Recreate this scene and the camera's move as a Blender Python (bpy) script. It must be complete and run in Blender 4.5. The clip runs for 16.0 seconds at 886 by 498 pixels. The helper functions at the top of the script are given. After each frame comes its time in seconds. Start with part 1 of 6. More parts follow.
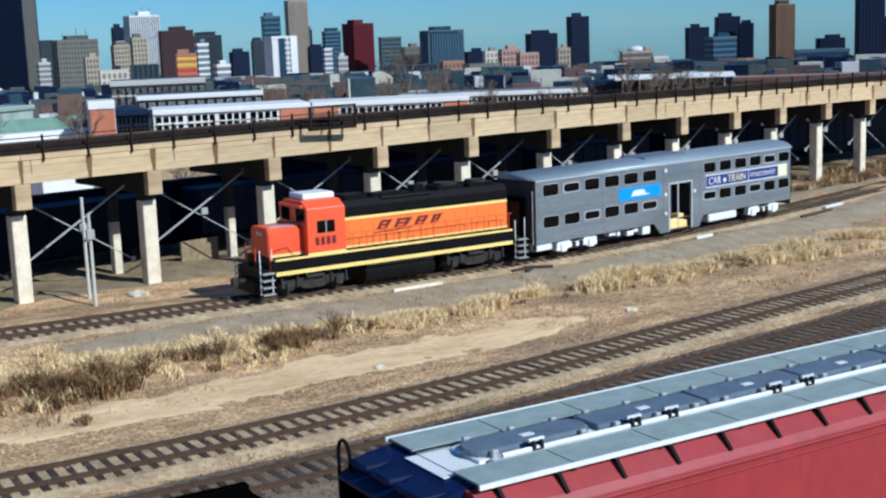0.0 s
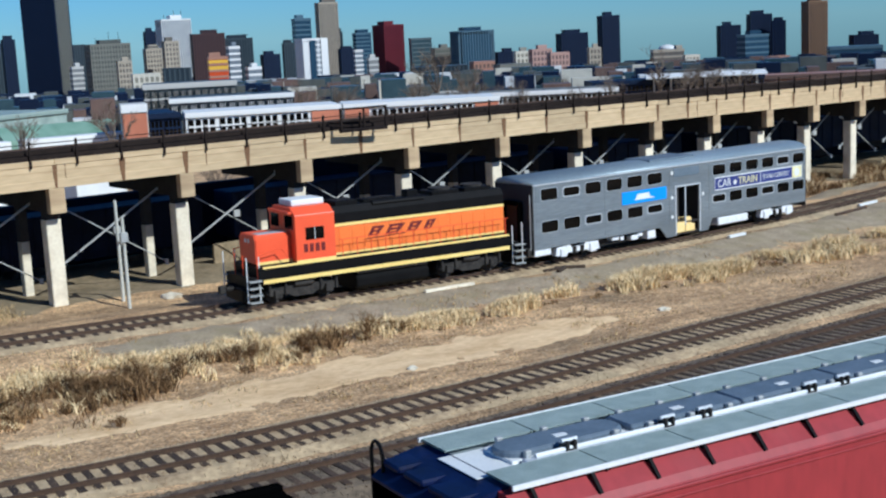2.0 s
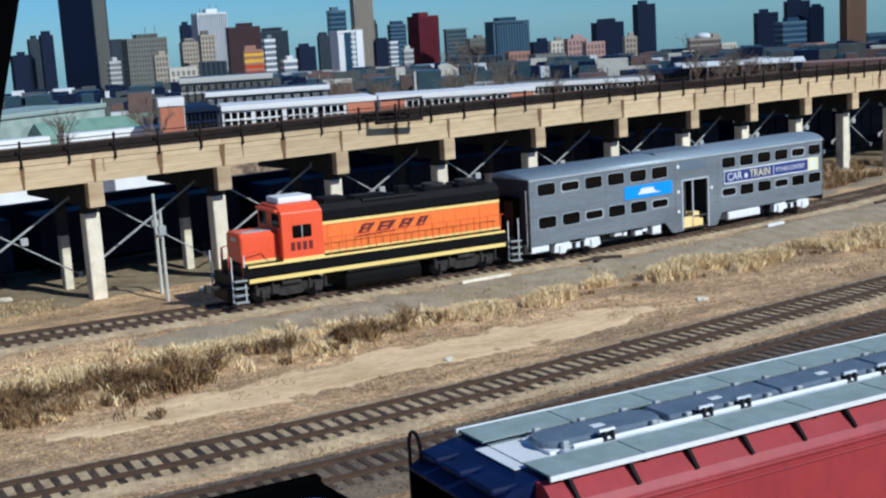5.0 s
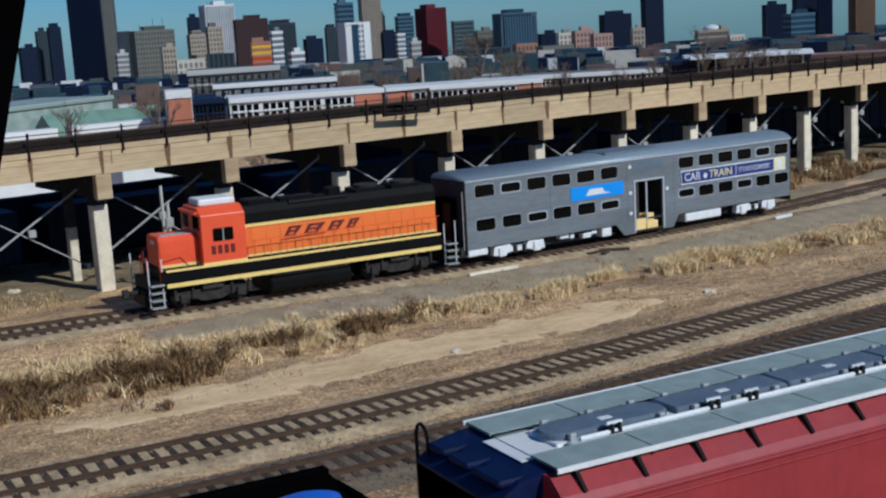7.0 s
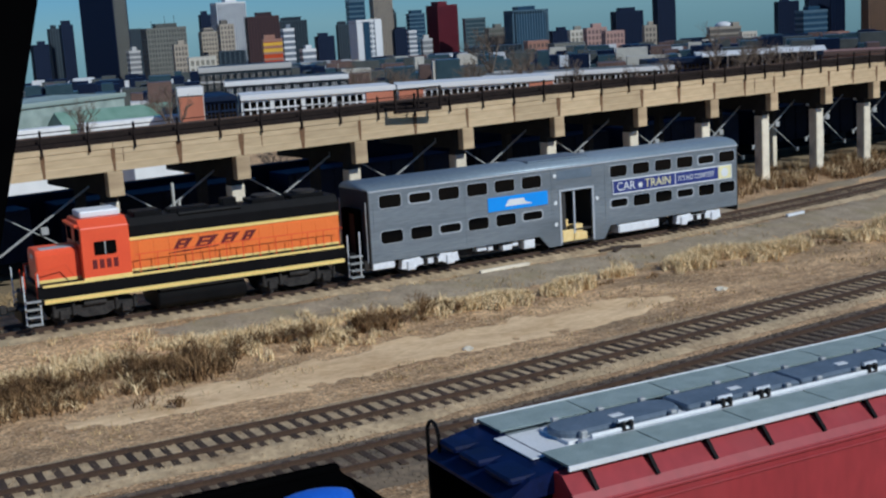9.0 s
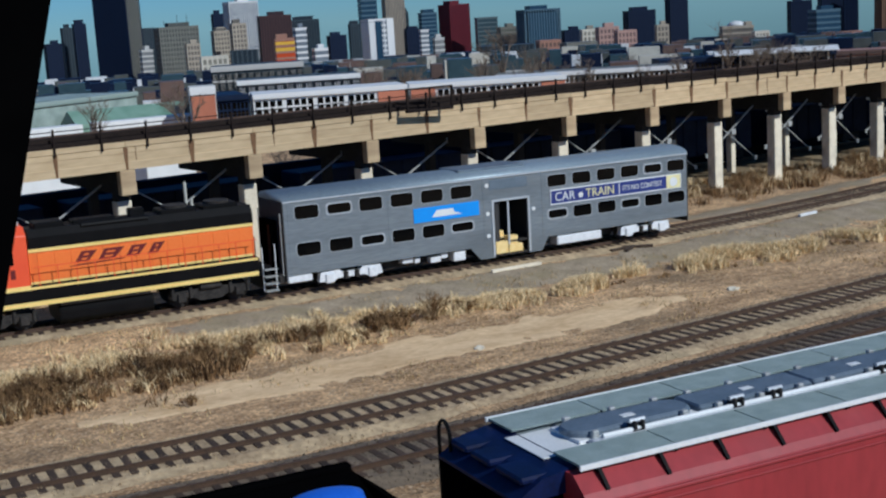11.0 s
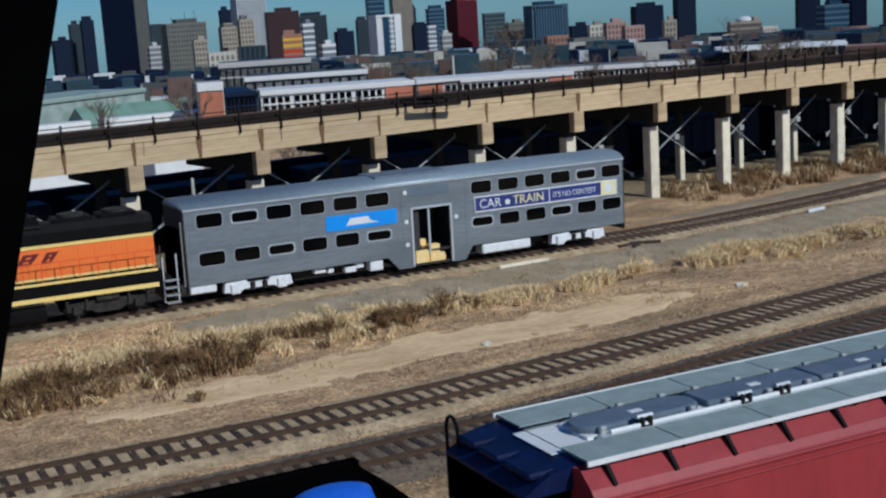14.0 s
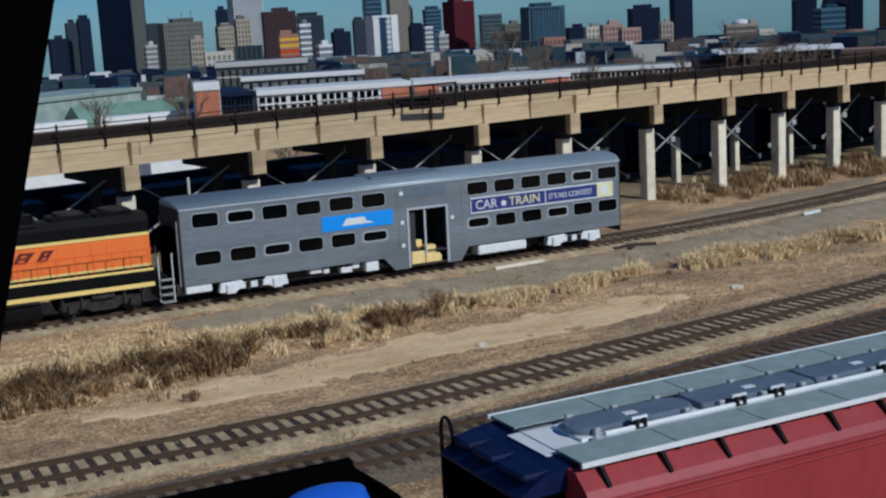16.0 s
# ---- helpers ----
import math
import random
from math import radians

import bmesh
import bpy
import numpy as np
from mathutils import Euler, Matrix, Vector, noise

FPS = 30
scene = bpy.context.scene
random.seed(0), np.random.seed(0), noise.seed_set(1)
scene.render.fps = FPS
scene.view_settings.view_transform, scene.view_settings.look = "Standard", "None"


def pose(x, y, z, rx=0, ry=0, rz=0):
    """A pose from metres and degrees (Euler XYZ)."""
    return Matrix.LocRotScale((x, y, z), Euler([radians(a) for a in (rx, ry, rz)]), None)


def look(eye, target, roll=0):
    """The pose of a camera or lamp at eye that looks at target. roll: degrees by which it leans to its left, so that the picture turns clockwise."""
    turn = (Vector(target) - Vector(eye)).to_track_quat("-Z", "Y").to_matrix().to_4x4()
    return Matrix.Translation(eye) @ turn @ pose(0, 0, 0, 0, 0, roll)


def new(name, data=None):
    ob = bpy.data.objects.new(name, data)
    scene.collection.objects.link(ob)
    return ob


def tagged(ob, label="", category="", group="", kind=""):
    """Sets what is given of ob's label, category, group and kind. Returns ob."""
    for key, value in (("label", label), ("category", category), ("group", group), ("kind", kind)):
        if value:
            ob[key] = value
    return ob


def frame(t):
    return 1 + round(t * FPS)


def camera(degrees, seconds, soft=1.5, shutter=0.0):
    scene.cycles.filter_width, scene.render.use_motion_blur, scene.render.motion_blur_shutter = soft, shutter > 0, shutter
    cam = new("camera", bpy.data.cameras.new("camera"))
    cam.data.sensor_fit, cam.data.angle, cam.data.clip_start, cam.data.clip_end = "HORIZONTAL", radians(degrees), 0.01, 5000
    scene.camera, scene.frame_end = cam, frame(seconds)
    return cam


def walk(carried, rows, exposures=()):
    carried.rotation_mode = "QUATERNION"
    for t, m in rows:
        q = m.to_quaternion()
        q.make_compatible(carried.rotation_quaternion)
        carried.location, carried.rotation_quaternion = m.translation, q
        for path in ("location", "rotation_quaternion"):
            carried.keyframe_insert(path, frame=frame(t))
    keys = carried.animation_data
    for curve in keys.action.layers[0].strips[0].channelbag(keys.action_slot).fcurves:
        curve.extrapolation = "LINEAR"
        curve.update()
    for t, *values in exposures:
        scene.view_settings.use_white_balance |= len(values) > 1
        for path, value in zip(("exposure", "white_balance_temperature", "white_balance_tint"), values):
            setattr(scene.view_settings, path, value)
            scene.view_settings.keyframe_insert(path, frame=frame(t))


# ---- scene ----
cam = camera(37.65, 16.0, soft=2.3)
EYE = (-26.43, -62.22, 13.05)
PATH = [
    (0.0, -30.44, -9.53, -2.24), (0.5, -28.41, -9.75, -3.05), (1.0, -28.93, -9.76, -2.92), (1.5, -29.14, -9.64, -3.00),
    (2.0, -29.03, -9.44, -2.83), (2.5, -28.74, -9.26, -2.70), (3.0, -28.58, -9.07, -2.75), (3.5, -28.15, -9.10, -2.87),
    (4.0, -27.80, -9.53, -3.22), (6.5, -27.13, -9.89, -3.47), (7.0, -27.04, -10.07, -3.49), (7.5, -26.84, -9.98, -3.46),
    (8.0, -26.43, -10.00, -3.60), (8.5, -26.45, -10.16, -3.64), (9.0, -26.53, -10.16, -3.55), (11.5, -25.88, -10.20, -3.59),
    (12.0, -25.85, -10.29, -3.66), (12.5, -25.91, -10.36, -3.66), (13.0, -26.04, -10.59, -3.69), (13.5, -25.90, -10.43, -3.61),
    (14.0, -25.66, -10.32, -3.62), (14.5, -25.68, -10.38, -3.49), (15.0, -25.91, -10.50, -3.38), (15.5, -25.91, -10.42, -3.34),
    (16.0, -25.86, -10.29, -3.27),
]


def heading(yaw, pitch, roll):
    """Where the fixed camera points: yaw to the left, pitch up, roll as look() takes it."""
    a, b = radians(yaw), radians(pitch)
    ahead = Vector((-math.sin(a) * math.cos(b), math.cos(a) * math.cos(b), math.sin(b)))
    return look(EYE, Vector(EYE) + ahead * 10, roll)


walk(cam, [(t, heading(*a)) for t, *a in PATH], exposures=[
    (0.0, -0.04, 5560, 2), (0.5, -0.16, 5560, 2), (1.0, -0.19, 5560, 2), (2.0, -0.14, 5560, 2), (3.0, -0.06, 5560, 2), (4.0, -0.09, 5560, 2),
    (6.5, -0.54, 5680, 4), (7.0, -0.67, 5680, 4), (8.0, -0.70, 5680, 4), (8.5, -0.60, 5680, 4), (9.0, -0.66, 5680, 4), (11.5, -0.60, 5680, 4),
    (12.5, -0.60, 5680, 4), (13.0, -0.66, 5680, 4), (14.0, -0.72, 5680, 4), (15.0, -0.82, 5680, 4), (16.0, -0.80, 5680, 4)])

# ---- light ----
SUN_TO = Vector((math.sin(radians(24)) * math.cos(radians(36)), -math.cos(radians(24)) * math.cos(radians(36)), math.sin(radians(36))))
world = bpy.data.worlds.new("sky")
scene.world = world
world.use_nodes = True
wn = world.node_tree
sky = wn.nodes.new("ShaderNodeTexSky")
sky.sky_type, sky.sun_disc = "NISHITA", False
sky.sun_elevation, sky.sun_rotation = radians(36), math.atan2(SUN_TO.x, SUN_TO.y)
sky.air_density, sky.dust_density, sky.ozone_density = 1.0, 0.0, 5.0
wn.nodes["Background"].inputs["Strength"].default_value = 0.092
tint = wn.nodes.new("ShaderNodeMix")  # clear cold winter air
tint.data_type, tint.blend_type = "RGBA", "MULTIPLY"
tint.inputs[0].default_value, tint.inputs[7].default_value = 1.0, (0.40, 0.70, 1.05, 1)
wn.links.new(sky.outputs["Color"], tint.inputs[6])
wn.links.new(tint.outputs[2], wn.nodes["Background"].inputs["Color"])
sun_data = bpy.data.lights.new("sun", "SUN")
sun_data.energy, sun_data.angle, sun_data.color = 5.0, radians(0.53), (1.0, 0.955, 0.89)
sun = new("sun", sun_data)
sun.matrix_world = look(SUN_TO * 100, (0, 0, 0))

# ---- materials ----


def mat(name, a, b=None, rough=0.7, metal=0.0, size=1.0, fine=12.0, bump=0.0, grime=None, rnd=0.0, stretch=(1, 1, 1), spec=0.5, island=0.0):
    """Two-scale noise between colours a and b, with optional grime patches, relief and a random tint for each piece."""
    m = bpy.data.materials.new(name)
    m.use_nodes = True
    n, l = m.node_tree.nodes, m.node_tree.links
    bs = n["Principled BSDF"]
    bs.inputs["Roughness"].default_value, bs.inputs["Metallic"].default_value = rough, metal
    bs.inputs["Specular IOR Level"].default_value = spec
    b = b or tuple(c * 0.75 for c in a)
    tc, mp = n.new("ShaderNodeTexCoord"), n.new("ShaderNodeMapping")
    mp.inputs["Scale"].default_value = stretch
    l.new(tc.outputs["Object"], mp.inputs["Vector"])
    n1, n2 = n.new("ShaderNodeTexNoise"), n.new("ShaderNodeTexNoise")
    n1.inputs["Scale"].default_value, n1.inputs["Detail"].default_value = 1 / size, 5
    n2.inputs["Scale"].default_value, n2.inputs["Detail"].default_value = fine, 4
    for q in (n1, n2):
        l.new(mp.outputs[0], q.inputs["Vector"])
    mix = n.new("ShaderNodeMix")
    mix.data_type = "RGBA"
    mix.inputs[6].default_value, mix.inputs[7].default_value = (*a, 1), (*b, 1)
    add = n.new("ShaderNodeMath")
    add.operation = "MULTIPLY_ADD"
    add.inputs[1].default_value, add.inputs[2].default_value = 0.5, 0.0
    l.new(n2.outputs["Fac"], add.inputs[0])
    half = n.new("ShaderNodeMath")
    half.operation = "MULTIPLY_ADD"
    half.inputs[1].default_value = 0.5
    l.new(n1.outputs["Fac"], half.inputs[0])
    l.new(add.outputs[0], half.inputs[2])
    ramp = n.new("ShaderNodeMapRange")
    ramp.inputs["From Min"].default_value, ramp.inputs["From Max"].default_value = 0.36, 0.64
    l.new(half.outputs[0], ramp.inputs["Value"])
    l.new(ramp.outputs[0], mix.inputs[0])
    col = mix.outputs[2]
    if grime:
        n3, r3, m3 = n.new("ShaderNodeTexNoise"), n.new("ShaderNodeMapRange"), n.new("ShaderNodeMix")
        n3.inputs["Scale"].default_value, n3.inputs["Detail"].default_value = 0.45 / size, 8
        l.new(mp.outputs[0], n3.inputs["Vector"])
        r3.inputs["From Min"].default_value, r3.inputs["From Max"].default_value, r3.inputs["To Max"].default_value = 0.5, 0.68, 0.8
        l.new(n3.outputs["Fac"], r3.inputs["Value"])
        m3.data_type = "RGBA"
        m3.inputs[7].default_value = (*grime, 1)
        l.new(r3.outputs[0], m3.inputs[0])
        l.new(col, m3.inputs[6])
        col = m3.outputs[2]
    if rnd:
        oi, hv, mr = n.new("ShaderNodeObjectInfo"), n.new("ShaderNodeHueSaturation"), n.new("ShaderNodeMapRange")
        mr.inputs["To Min"].default_value, mr.inputs["To Max"].default_value = 1 - rnd, 1 + rnd
        l.new(oi.outputs["Random"], mr.inputs["Value"])
        l.new(mr.outputs[0], hv.inputs["Value"])
        l.new(col, hv.inputs["Color"])
        col = hv.outputs["Color"]
    if island:
        ge, hv, mr = n.new("ShaderNodeNewGeometry"), n.new("ShaderNodeHueSaturation"), n.new("ShaderNodeMapRange")
        mr.inputs["To Min"].default_value, mr.inputs["To Max"].default_value = 1 - island, 1 + island
        l.new(ge.outputs["Random Per Island"], mr.inputs["Value"])
        l.new(mr.outputs[0], hv.inputs["Value"])
        l.new(col, hv.inputs["Color"])
        col = hv.outputs["Color"]
    l.new(col, bs.inputs["Base Color"])
    if bump:
        bp = n.new("ShaderNodeBump")
        bp.inputs["Strength"].default_value, bp.inputs["Distance"].default_value = bump, 0.03
        l.new(half.outputs[0], bp.inputs["Height"])
        l.new(bp.outputs[0], bs.inputs["Normal"])
    return m


M_orange = mat("orange_paint", (0.92, 0.22, 0.04), (0.86, 0.18, 0.03), rough=0.42, size=1.5, grime=(0.62, 0.13, 0.03), stretch=(1, 1, 0.3))
M_red = mat("red_orange_paint", (0.88, 0.11, 0.035), (0.80, 0.09, 0.03), rough=0.4, size=1.2)
M_black = mat("black_paint", (0.003, 0.003, 0.003), (0.007, 0.006, 0.006), rough=0.5, size=0.8, spec=0.12)
M_under = mat("running_gear_dirt", (0.055, 0.048, 0.042), (0.018, 0.016, 0.015), rough=0.8, size=0.4, bump=0.4, spec=0.2)
M_yellow = mat("yellow_stripe", (0.95, 0.70, 0.24), (0.85, 0.60, 0.17), rough=0.5)
M_white = mat("white_paint", (0.80, 0.80, 0.78), (0.68, 0.68, 0.66), rough=0.5)
M_lettering = mat("dark_red_lettering", (0.16, 0.012, 0.01), (0.12, 0.01, 0.01), rough=0.5)
M_glass = mat("dark_glass", (0.002, 0.0025, 0.003), (0.001, 0.0012, 0.0015), rough=0.08, spec=0.2)
M_silver = mat("stainless_steel", (0.33, 0.36, 0.38), (0.21, 0.235, 0.255), rough=0.38, metal=0.5, size=1.5, fine=6, stretch=(0.25, 1, 2.0), grime=(0.20, 0.215, 0.225))
M_roof = mat("weathered_steel_roof", (0.33, 0.39, 0.42), (0.23, 0.28, 0.31), rough=0.42, metal=0.3, size=2.0, stretch=(0.4, 1, 1))
M_rim = mat("bright_window_rim", (0.62, 0.64, 0.66), rough=0.4, metal=0.3)
M_trucksilver = mat("silver_truck_paint", (0.86, 0.86, 0.86), (0.66, 0.66, 0.66), rough=0.5, size=0.3)
M_blue = mat("blue_sign", (0.02, 0.30, 0.85), (0.02, 0.26, 0.78), rough=0.5)
M_navy_banner = mat("navy_banner", (0.025, 0.04, 0.20), (0.02, 0.03, 0.16), rough=0.5)
M_cream = mat("cream_plastic", (0.85, 0.78, 0.42), (0.75, 0.66, 0.33), rough=0.6)
M_amber = mat("yellow_step_paint", (0.92, 0.70, 0.32), (0.85, 0.58, 0.2), rough=0.6, size=0.2)
M_interior = mat("dark_interior", (0.04, 0.037, 0.035), rough=0.8)
M_conc = mat("weathered_concrete", (0.62, 0.455, 0.265), (0.46, 0.325, 0.18), rough=0.9, size=1.6, fine=3, bump=0.15, grime=(0.33, 0.215, 0.12), rnd=0.12, stretch=(0.3, 1, 2.2))
M_concpale = mat("pale_concrete", (0.84, 0.75, 0.57), (0.70, 0.60, 0.44), rough=0.9, size=0.8, fine=6, bump=0.5, grime=(0.42, 0.36, 0.27), rnd=0.10)
M_stain = mat("rust_stain", (0.22, 0.11, 0.05), (0.13, 0.07, 0.035), rough=0.95, size=0.3)
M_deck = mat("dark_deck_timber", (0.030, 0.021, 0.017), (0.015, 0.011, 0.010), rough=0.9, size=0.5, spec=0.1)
M_railrust = mat("rusty_rail", (0.115, 0.066, 0.04), (0.065, 0.04, 0.026), rough=0.6, metal=0.3, size=0.4)
M_sleeper = mat("creosoted_timber", (0.075, 0.045, 0.026), (0.038, 0.023, 0.014), rough=0.9, size=0.4, fine=20, bump=0.6, rnd=0.45, stretch=(3, 0.5, 3))
M_ballast = mat("pale_ballast", (0.58, 0.43, 0.25), (0.28, 0.195, 0.11), rough=0.95, size=0.9, fine=4.0, bump=1.0, grime=(0.34, 0.26, 0.15))
M_ballastdark = mat("dark_ballast", (0.21, 0.155, 0.10), (0.10, 0.075, 0.05), rough=0.95, size=0.7, fine=5.5, bump=1.0)
M_steel = mat("galvanised_steel", (0.50, 0.50, 0.48), (0.38, 0.38, 0.36), rough=0.55, metal=0.4, size=0.5)
# nearly black, so the backing wall carries the shade behind the bays
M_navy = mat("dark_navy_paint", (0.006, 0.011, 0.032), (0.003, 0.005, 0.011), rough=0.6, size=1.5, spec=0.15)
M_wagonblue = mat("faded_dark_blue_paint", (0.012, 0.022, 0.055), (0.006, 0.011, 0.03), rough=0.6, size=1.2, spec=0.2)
M_pole = mat("weathered_pole", (0.60, 0.58, 0.50), (0.45, 0.43, 0.36), rough=0.85, size=0.3)
M_hopred = mat("faded_red_paint", (0.33, 0.028, 0.032), (0.25, 0.02, 0.024), rough=0.55, size=1.2, fine=4, grime=(0.27, 0.045, 0.045), stretch=(1, 1, 0.4))
M_hoproof = mat("grey_roof_paint", (0.30, 0.345, 0.36), (0.22, 0.255, 0.27), rough=0.6, size=0.8, grime=(0.18, 0.2, 0.2))
M_grate = mat("grating_steel", (0.37, 0.44, 0.42), (0.26, 0.32, 0.30), rough=0.6, metal=0.3, size=0.5, fine=25)
M_hatch = mat("hatch_cover_grey", (0.15, 0.185, 0.225), (0.10, 0.13, 0.16), rough=0.5, size=0.6)
M_tarp = mat("navy_end_paint", (0.004, 0.011, 0.06), (0.002, 0.005, 0.025), rough=0.5, size=0.6, spec=0.2)
M_bluelid = mat("bright_blue_lid", (0.03, 0.13, 0.62), (0.02, 0.10, 0.5), rough=0.35)
M_blackrubber = mat("matt_black", (0.0012, 0.0012, 0.0014), (0.002, 0.002, 0.002), rough=1.0, spec=0.0)
M_straw = mat("dry_straw", (0.88, 0.70, 0.42), (0.66, 0.48, 0.24), rough=0.9, size=0.6, spec=0.1, island=0.35)
M_dullgrass = mat("dull_short_grass", (0.56, 0.41, 0.22), (0.36, 0.25, 0.12), rough=0.9, size=0.6, spec=0.1, island=0.4)
M_scrub = mat("brown_scrub", (0.34, 0.205, 0.095), (0.12, 0.07, 0.034), rough=0.9, size=0.7, spec=0.1, island=0.6)
# concrete with the shade beneath the deck put into its colour
M_shade_conc = mat("soot_stained_concrete", (0.05, 0.045, 0.04), (0.028, 0.025, 0.023), rough=0.95, size=1.0, spec=0.1)
M_dust = mat("pale_sandy_earth", (0.86, 0.62, 0.36), (0.60, 0.40, 0.21), rough=0.95, size=1.4, fine=5.0, bump=0.8, spec=0.1, stretch=(0.5, 1.2, 1))
M_greygravel = mat("grey_fine_gravel", (0.44, 0.35, 0.24), (0.25, 0.195, 0.13), rough=0.95, size=1.2, fine=6.0, bump=0.9, grime=(0.30, 0.24, 0.14), spec=0.1)
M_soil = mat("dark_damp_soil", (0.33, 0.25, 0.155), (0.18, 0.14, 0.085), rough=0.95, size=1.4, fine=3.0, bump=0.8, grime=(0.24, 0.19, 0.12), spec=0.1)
M_twig = mat("bare_twigs", (0.20, 0.15, 0.11), (0.13, 0.10, 0.075), rough=0.9, size=0.5)


def ground_material():
    m = mat("dry_yard_ground", (0.72, 0.465, 0.235), (0.29, 0.168, 0.076), rough=0.95, size=2.6, fine=2.2, bump=1.0, grime=(0.20, 0.13, 0.065), stretch=(0.6, 1.3, 1))
    n, l = m.node_tree.nodes, m.node_tree.links
    bs = n["Principled BSDF"]
    src = bs.inputs["Base Color"].links[0].from_socket
    sp = n.new("ShaderNodeTexNoise")
    sp.inputs["Scale"].default_value, sp.inputs["Detail"].default_value = 7.0, 3
    tc = n.new("ShaderNodeTexCoord")
    l.new(tc.outputs["Object"], sp.inputs["Vector"])
    mr, mx = n.new("ShaderNodeMapRange"), n.new("ShaderNodeMix")
    mr.inputs["From Min"].default_value, mr.inputs["From Max"].default_value, mr.inputs["To Max"].default_value = 0.57, 0.70, 0.5
    l.new(sp.outputs["Fac"], mr.inputs["Value"])
    mx.data_type = "RGBA"
    mx.inputs[7].default_value = (0.74, 0.58, 0.38, 1)
    l.new(mr.outputs[0], mx.inputs[0])
    l.new(src, mx.inputs[6])
    # fine dark and pale gravel
    gv, gr, gm = n.new("ShaderNodeTexVoronoi"), n.new("ShaderNodeMapRange"), n.new("ShaderNodeMix")
    gv.inputs["Scale"].default_value = 11.0
    l.new(tc.outputs["Object"], gv.inputs["Vector"])
    bw = n.new("ShaderNodeRGBToBW")
    l.new(gv.outputs["Color"], bw.inputs[0])
    gr.inputs["From Min"].default_value, gr.inputs["From Max"].default_value = 0.2, 0.8
    gr.inputs["To Min"].default_value, gr.inputs["To Max"].default_value = 0.58, 1.32
    l.new(bw.outputs[0], gr.inputs["Value"])
    gm.data_type, gm.blend_type = "RGBA", "MULTIPLY"
    gm.inputs[0].default_value = 1.0
    l.new(mx.outputs[2], gm.inputs[6])
    l.new(gr.outputs[0], gm.inputs[7])
    l.new(gm.outputs[2], bs.inputs["Base Color"])
    return m


M_ground = ground_material()

# ---- builders ----


def box(bm, x0, x1, y0, y1, z0, z1, bevel=0.0, seg=1):
    vs = [bm.verts.new((x, y, z)) for x in (x0, x1) for y in (y0, y1) for z in (z0, z1)]
    fs = [bm.faces.new([vs[i] for i in q]) for q in ((0, 1, 3, 2), (4, 6, 7, 5), (0, 4, 5, 1), (2, 3, 7, 6), (0, 2, 6, 4), (1, 5, 7, 3))]
    if bevel:
        es = list({e for f in fs for e in f.edges})
        bmesh.ops.bevel(bm, geom=es, offset=bevel, segments=seg, affect="EDGES", profile=0.5)
    return bm


def rod(bm, p, q, r, n=8, r2=None):
    p, q = Vector(p), Vector(q)
    d = q - p
    m = Matrix.Translation((p + q) / 2) @ d.to_track_quat("Z", "Y").to_matrix().to_4x4()
    bmesh.ops.create_cone(bm, cap_ends=True, segments=n, radius1=r, radius2=r if r2 is None else r2, depth=d.length, matrix=m)
    return bm


def beam(bm, p, q, w, h):
    """A square bar from p to q."""
    p, q = Vector(p), Vector(q)
    d = q - p
    m = Matrix.Translation((p + q) / 2) @ d.to_track_quat("Z", "Y").to_matrix().to_4x4() @ Matrix.Diagonal((w, h, d.length, 1))
    bmesh.ops.create_cube(bm, size=1, matrix=m)
    return bm


def extrude_profile(bm, pts, x0, x1):
    """A closed (y, z) outline swept along x."""
    a = [bm.verts.new((x0, y, z)) for y, z in pts]
    b = [bm.verts.new((x1, y, z)) for y, z in pts]
    n = len(pts)
    bm.faces.new(a[::-1])
    bm.faces.new(b)
    for i in range(n):
        bm.faces.new((a[i], a[(i + 1) % n], b[(i + 1) % n], b[i]))
    return bm


def extrude_side(bm, pts, y0, y1):
    """A closed (x, z) outline swept along y."""
    a = [bm.verts.new((x, y0, z)) for x, z in pts]
    b = [bm.verts.new((x, y1, z)) for x, z in pts]
    n = len(pts)
    bm.faces.new(a)
    bm.faces.new(b[::-1])
    for i in range(n):
        bm.faces.new((a[i], b[i], b[(i + 1) % n], a[(i + 1) % n]))
    return bm


def rounded(x0, x1, z0, z1, r, n=4):
    pts = []
    for cx, cz, a0 in ((x1 - r, z1 - r, 0), (x0 + r, z1 - r, 90), (x0 + r, z0 + r, 180), (x1 - r, z0 + r, 270)):
        for i in range(n + 1):
            a = radians(a0 + 90 * i / n)
            pts.append((cx + r * math.cos(a), cz + r * math.sin(a)))
    return pts


def mesh_of(name, bm, material, smooth=False):
    bmesh.ops.recalc_face_normals(bm, faces=bm.faces)
    me = bpy.data.meshes.new(name)
    bm.to_mesh(me)
    bm.free()
    me.materials.append(material)
    if smooth:
        for p in me.polygons:
            p.use_smooth = True
    return me


def part(name, bm, material, parent, label="", smooth=False):
    ob = new(name, mesh_of(name, bm, material, smooth))
    ob.parent = parent
    if label:
        tagged(ob, label)
    return ob


def again(ob, parent=None, m=None):
    """Another piece on the same mesh."""
    o = new(ob.name.split(".")[0], ob.data)
    o.parent = parent or ob.parent
    if m is not None:
        o.matrix_basis = m
    if "label" in ob:
        o["label"] = ob["label"]
    return o


def thing(name, label, category, group="", kind="", at=None):
    ob = new(name)
    ob.empty_display_size = 0.2
    if at is not None:
        ob.matrix_basis = at
    return tagged(ob, label, category, group, kind)


def solid(name, bm, material, label, category="", group="", kind="", smooth=False):
    return tagged(new(name, mesh_of(name, bm, material, smooth)), label, category, group, kind)


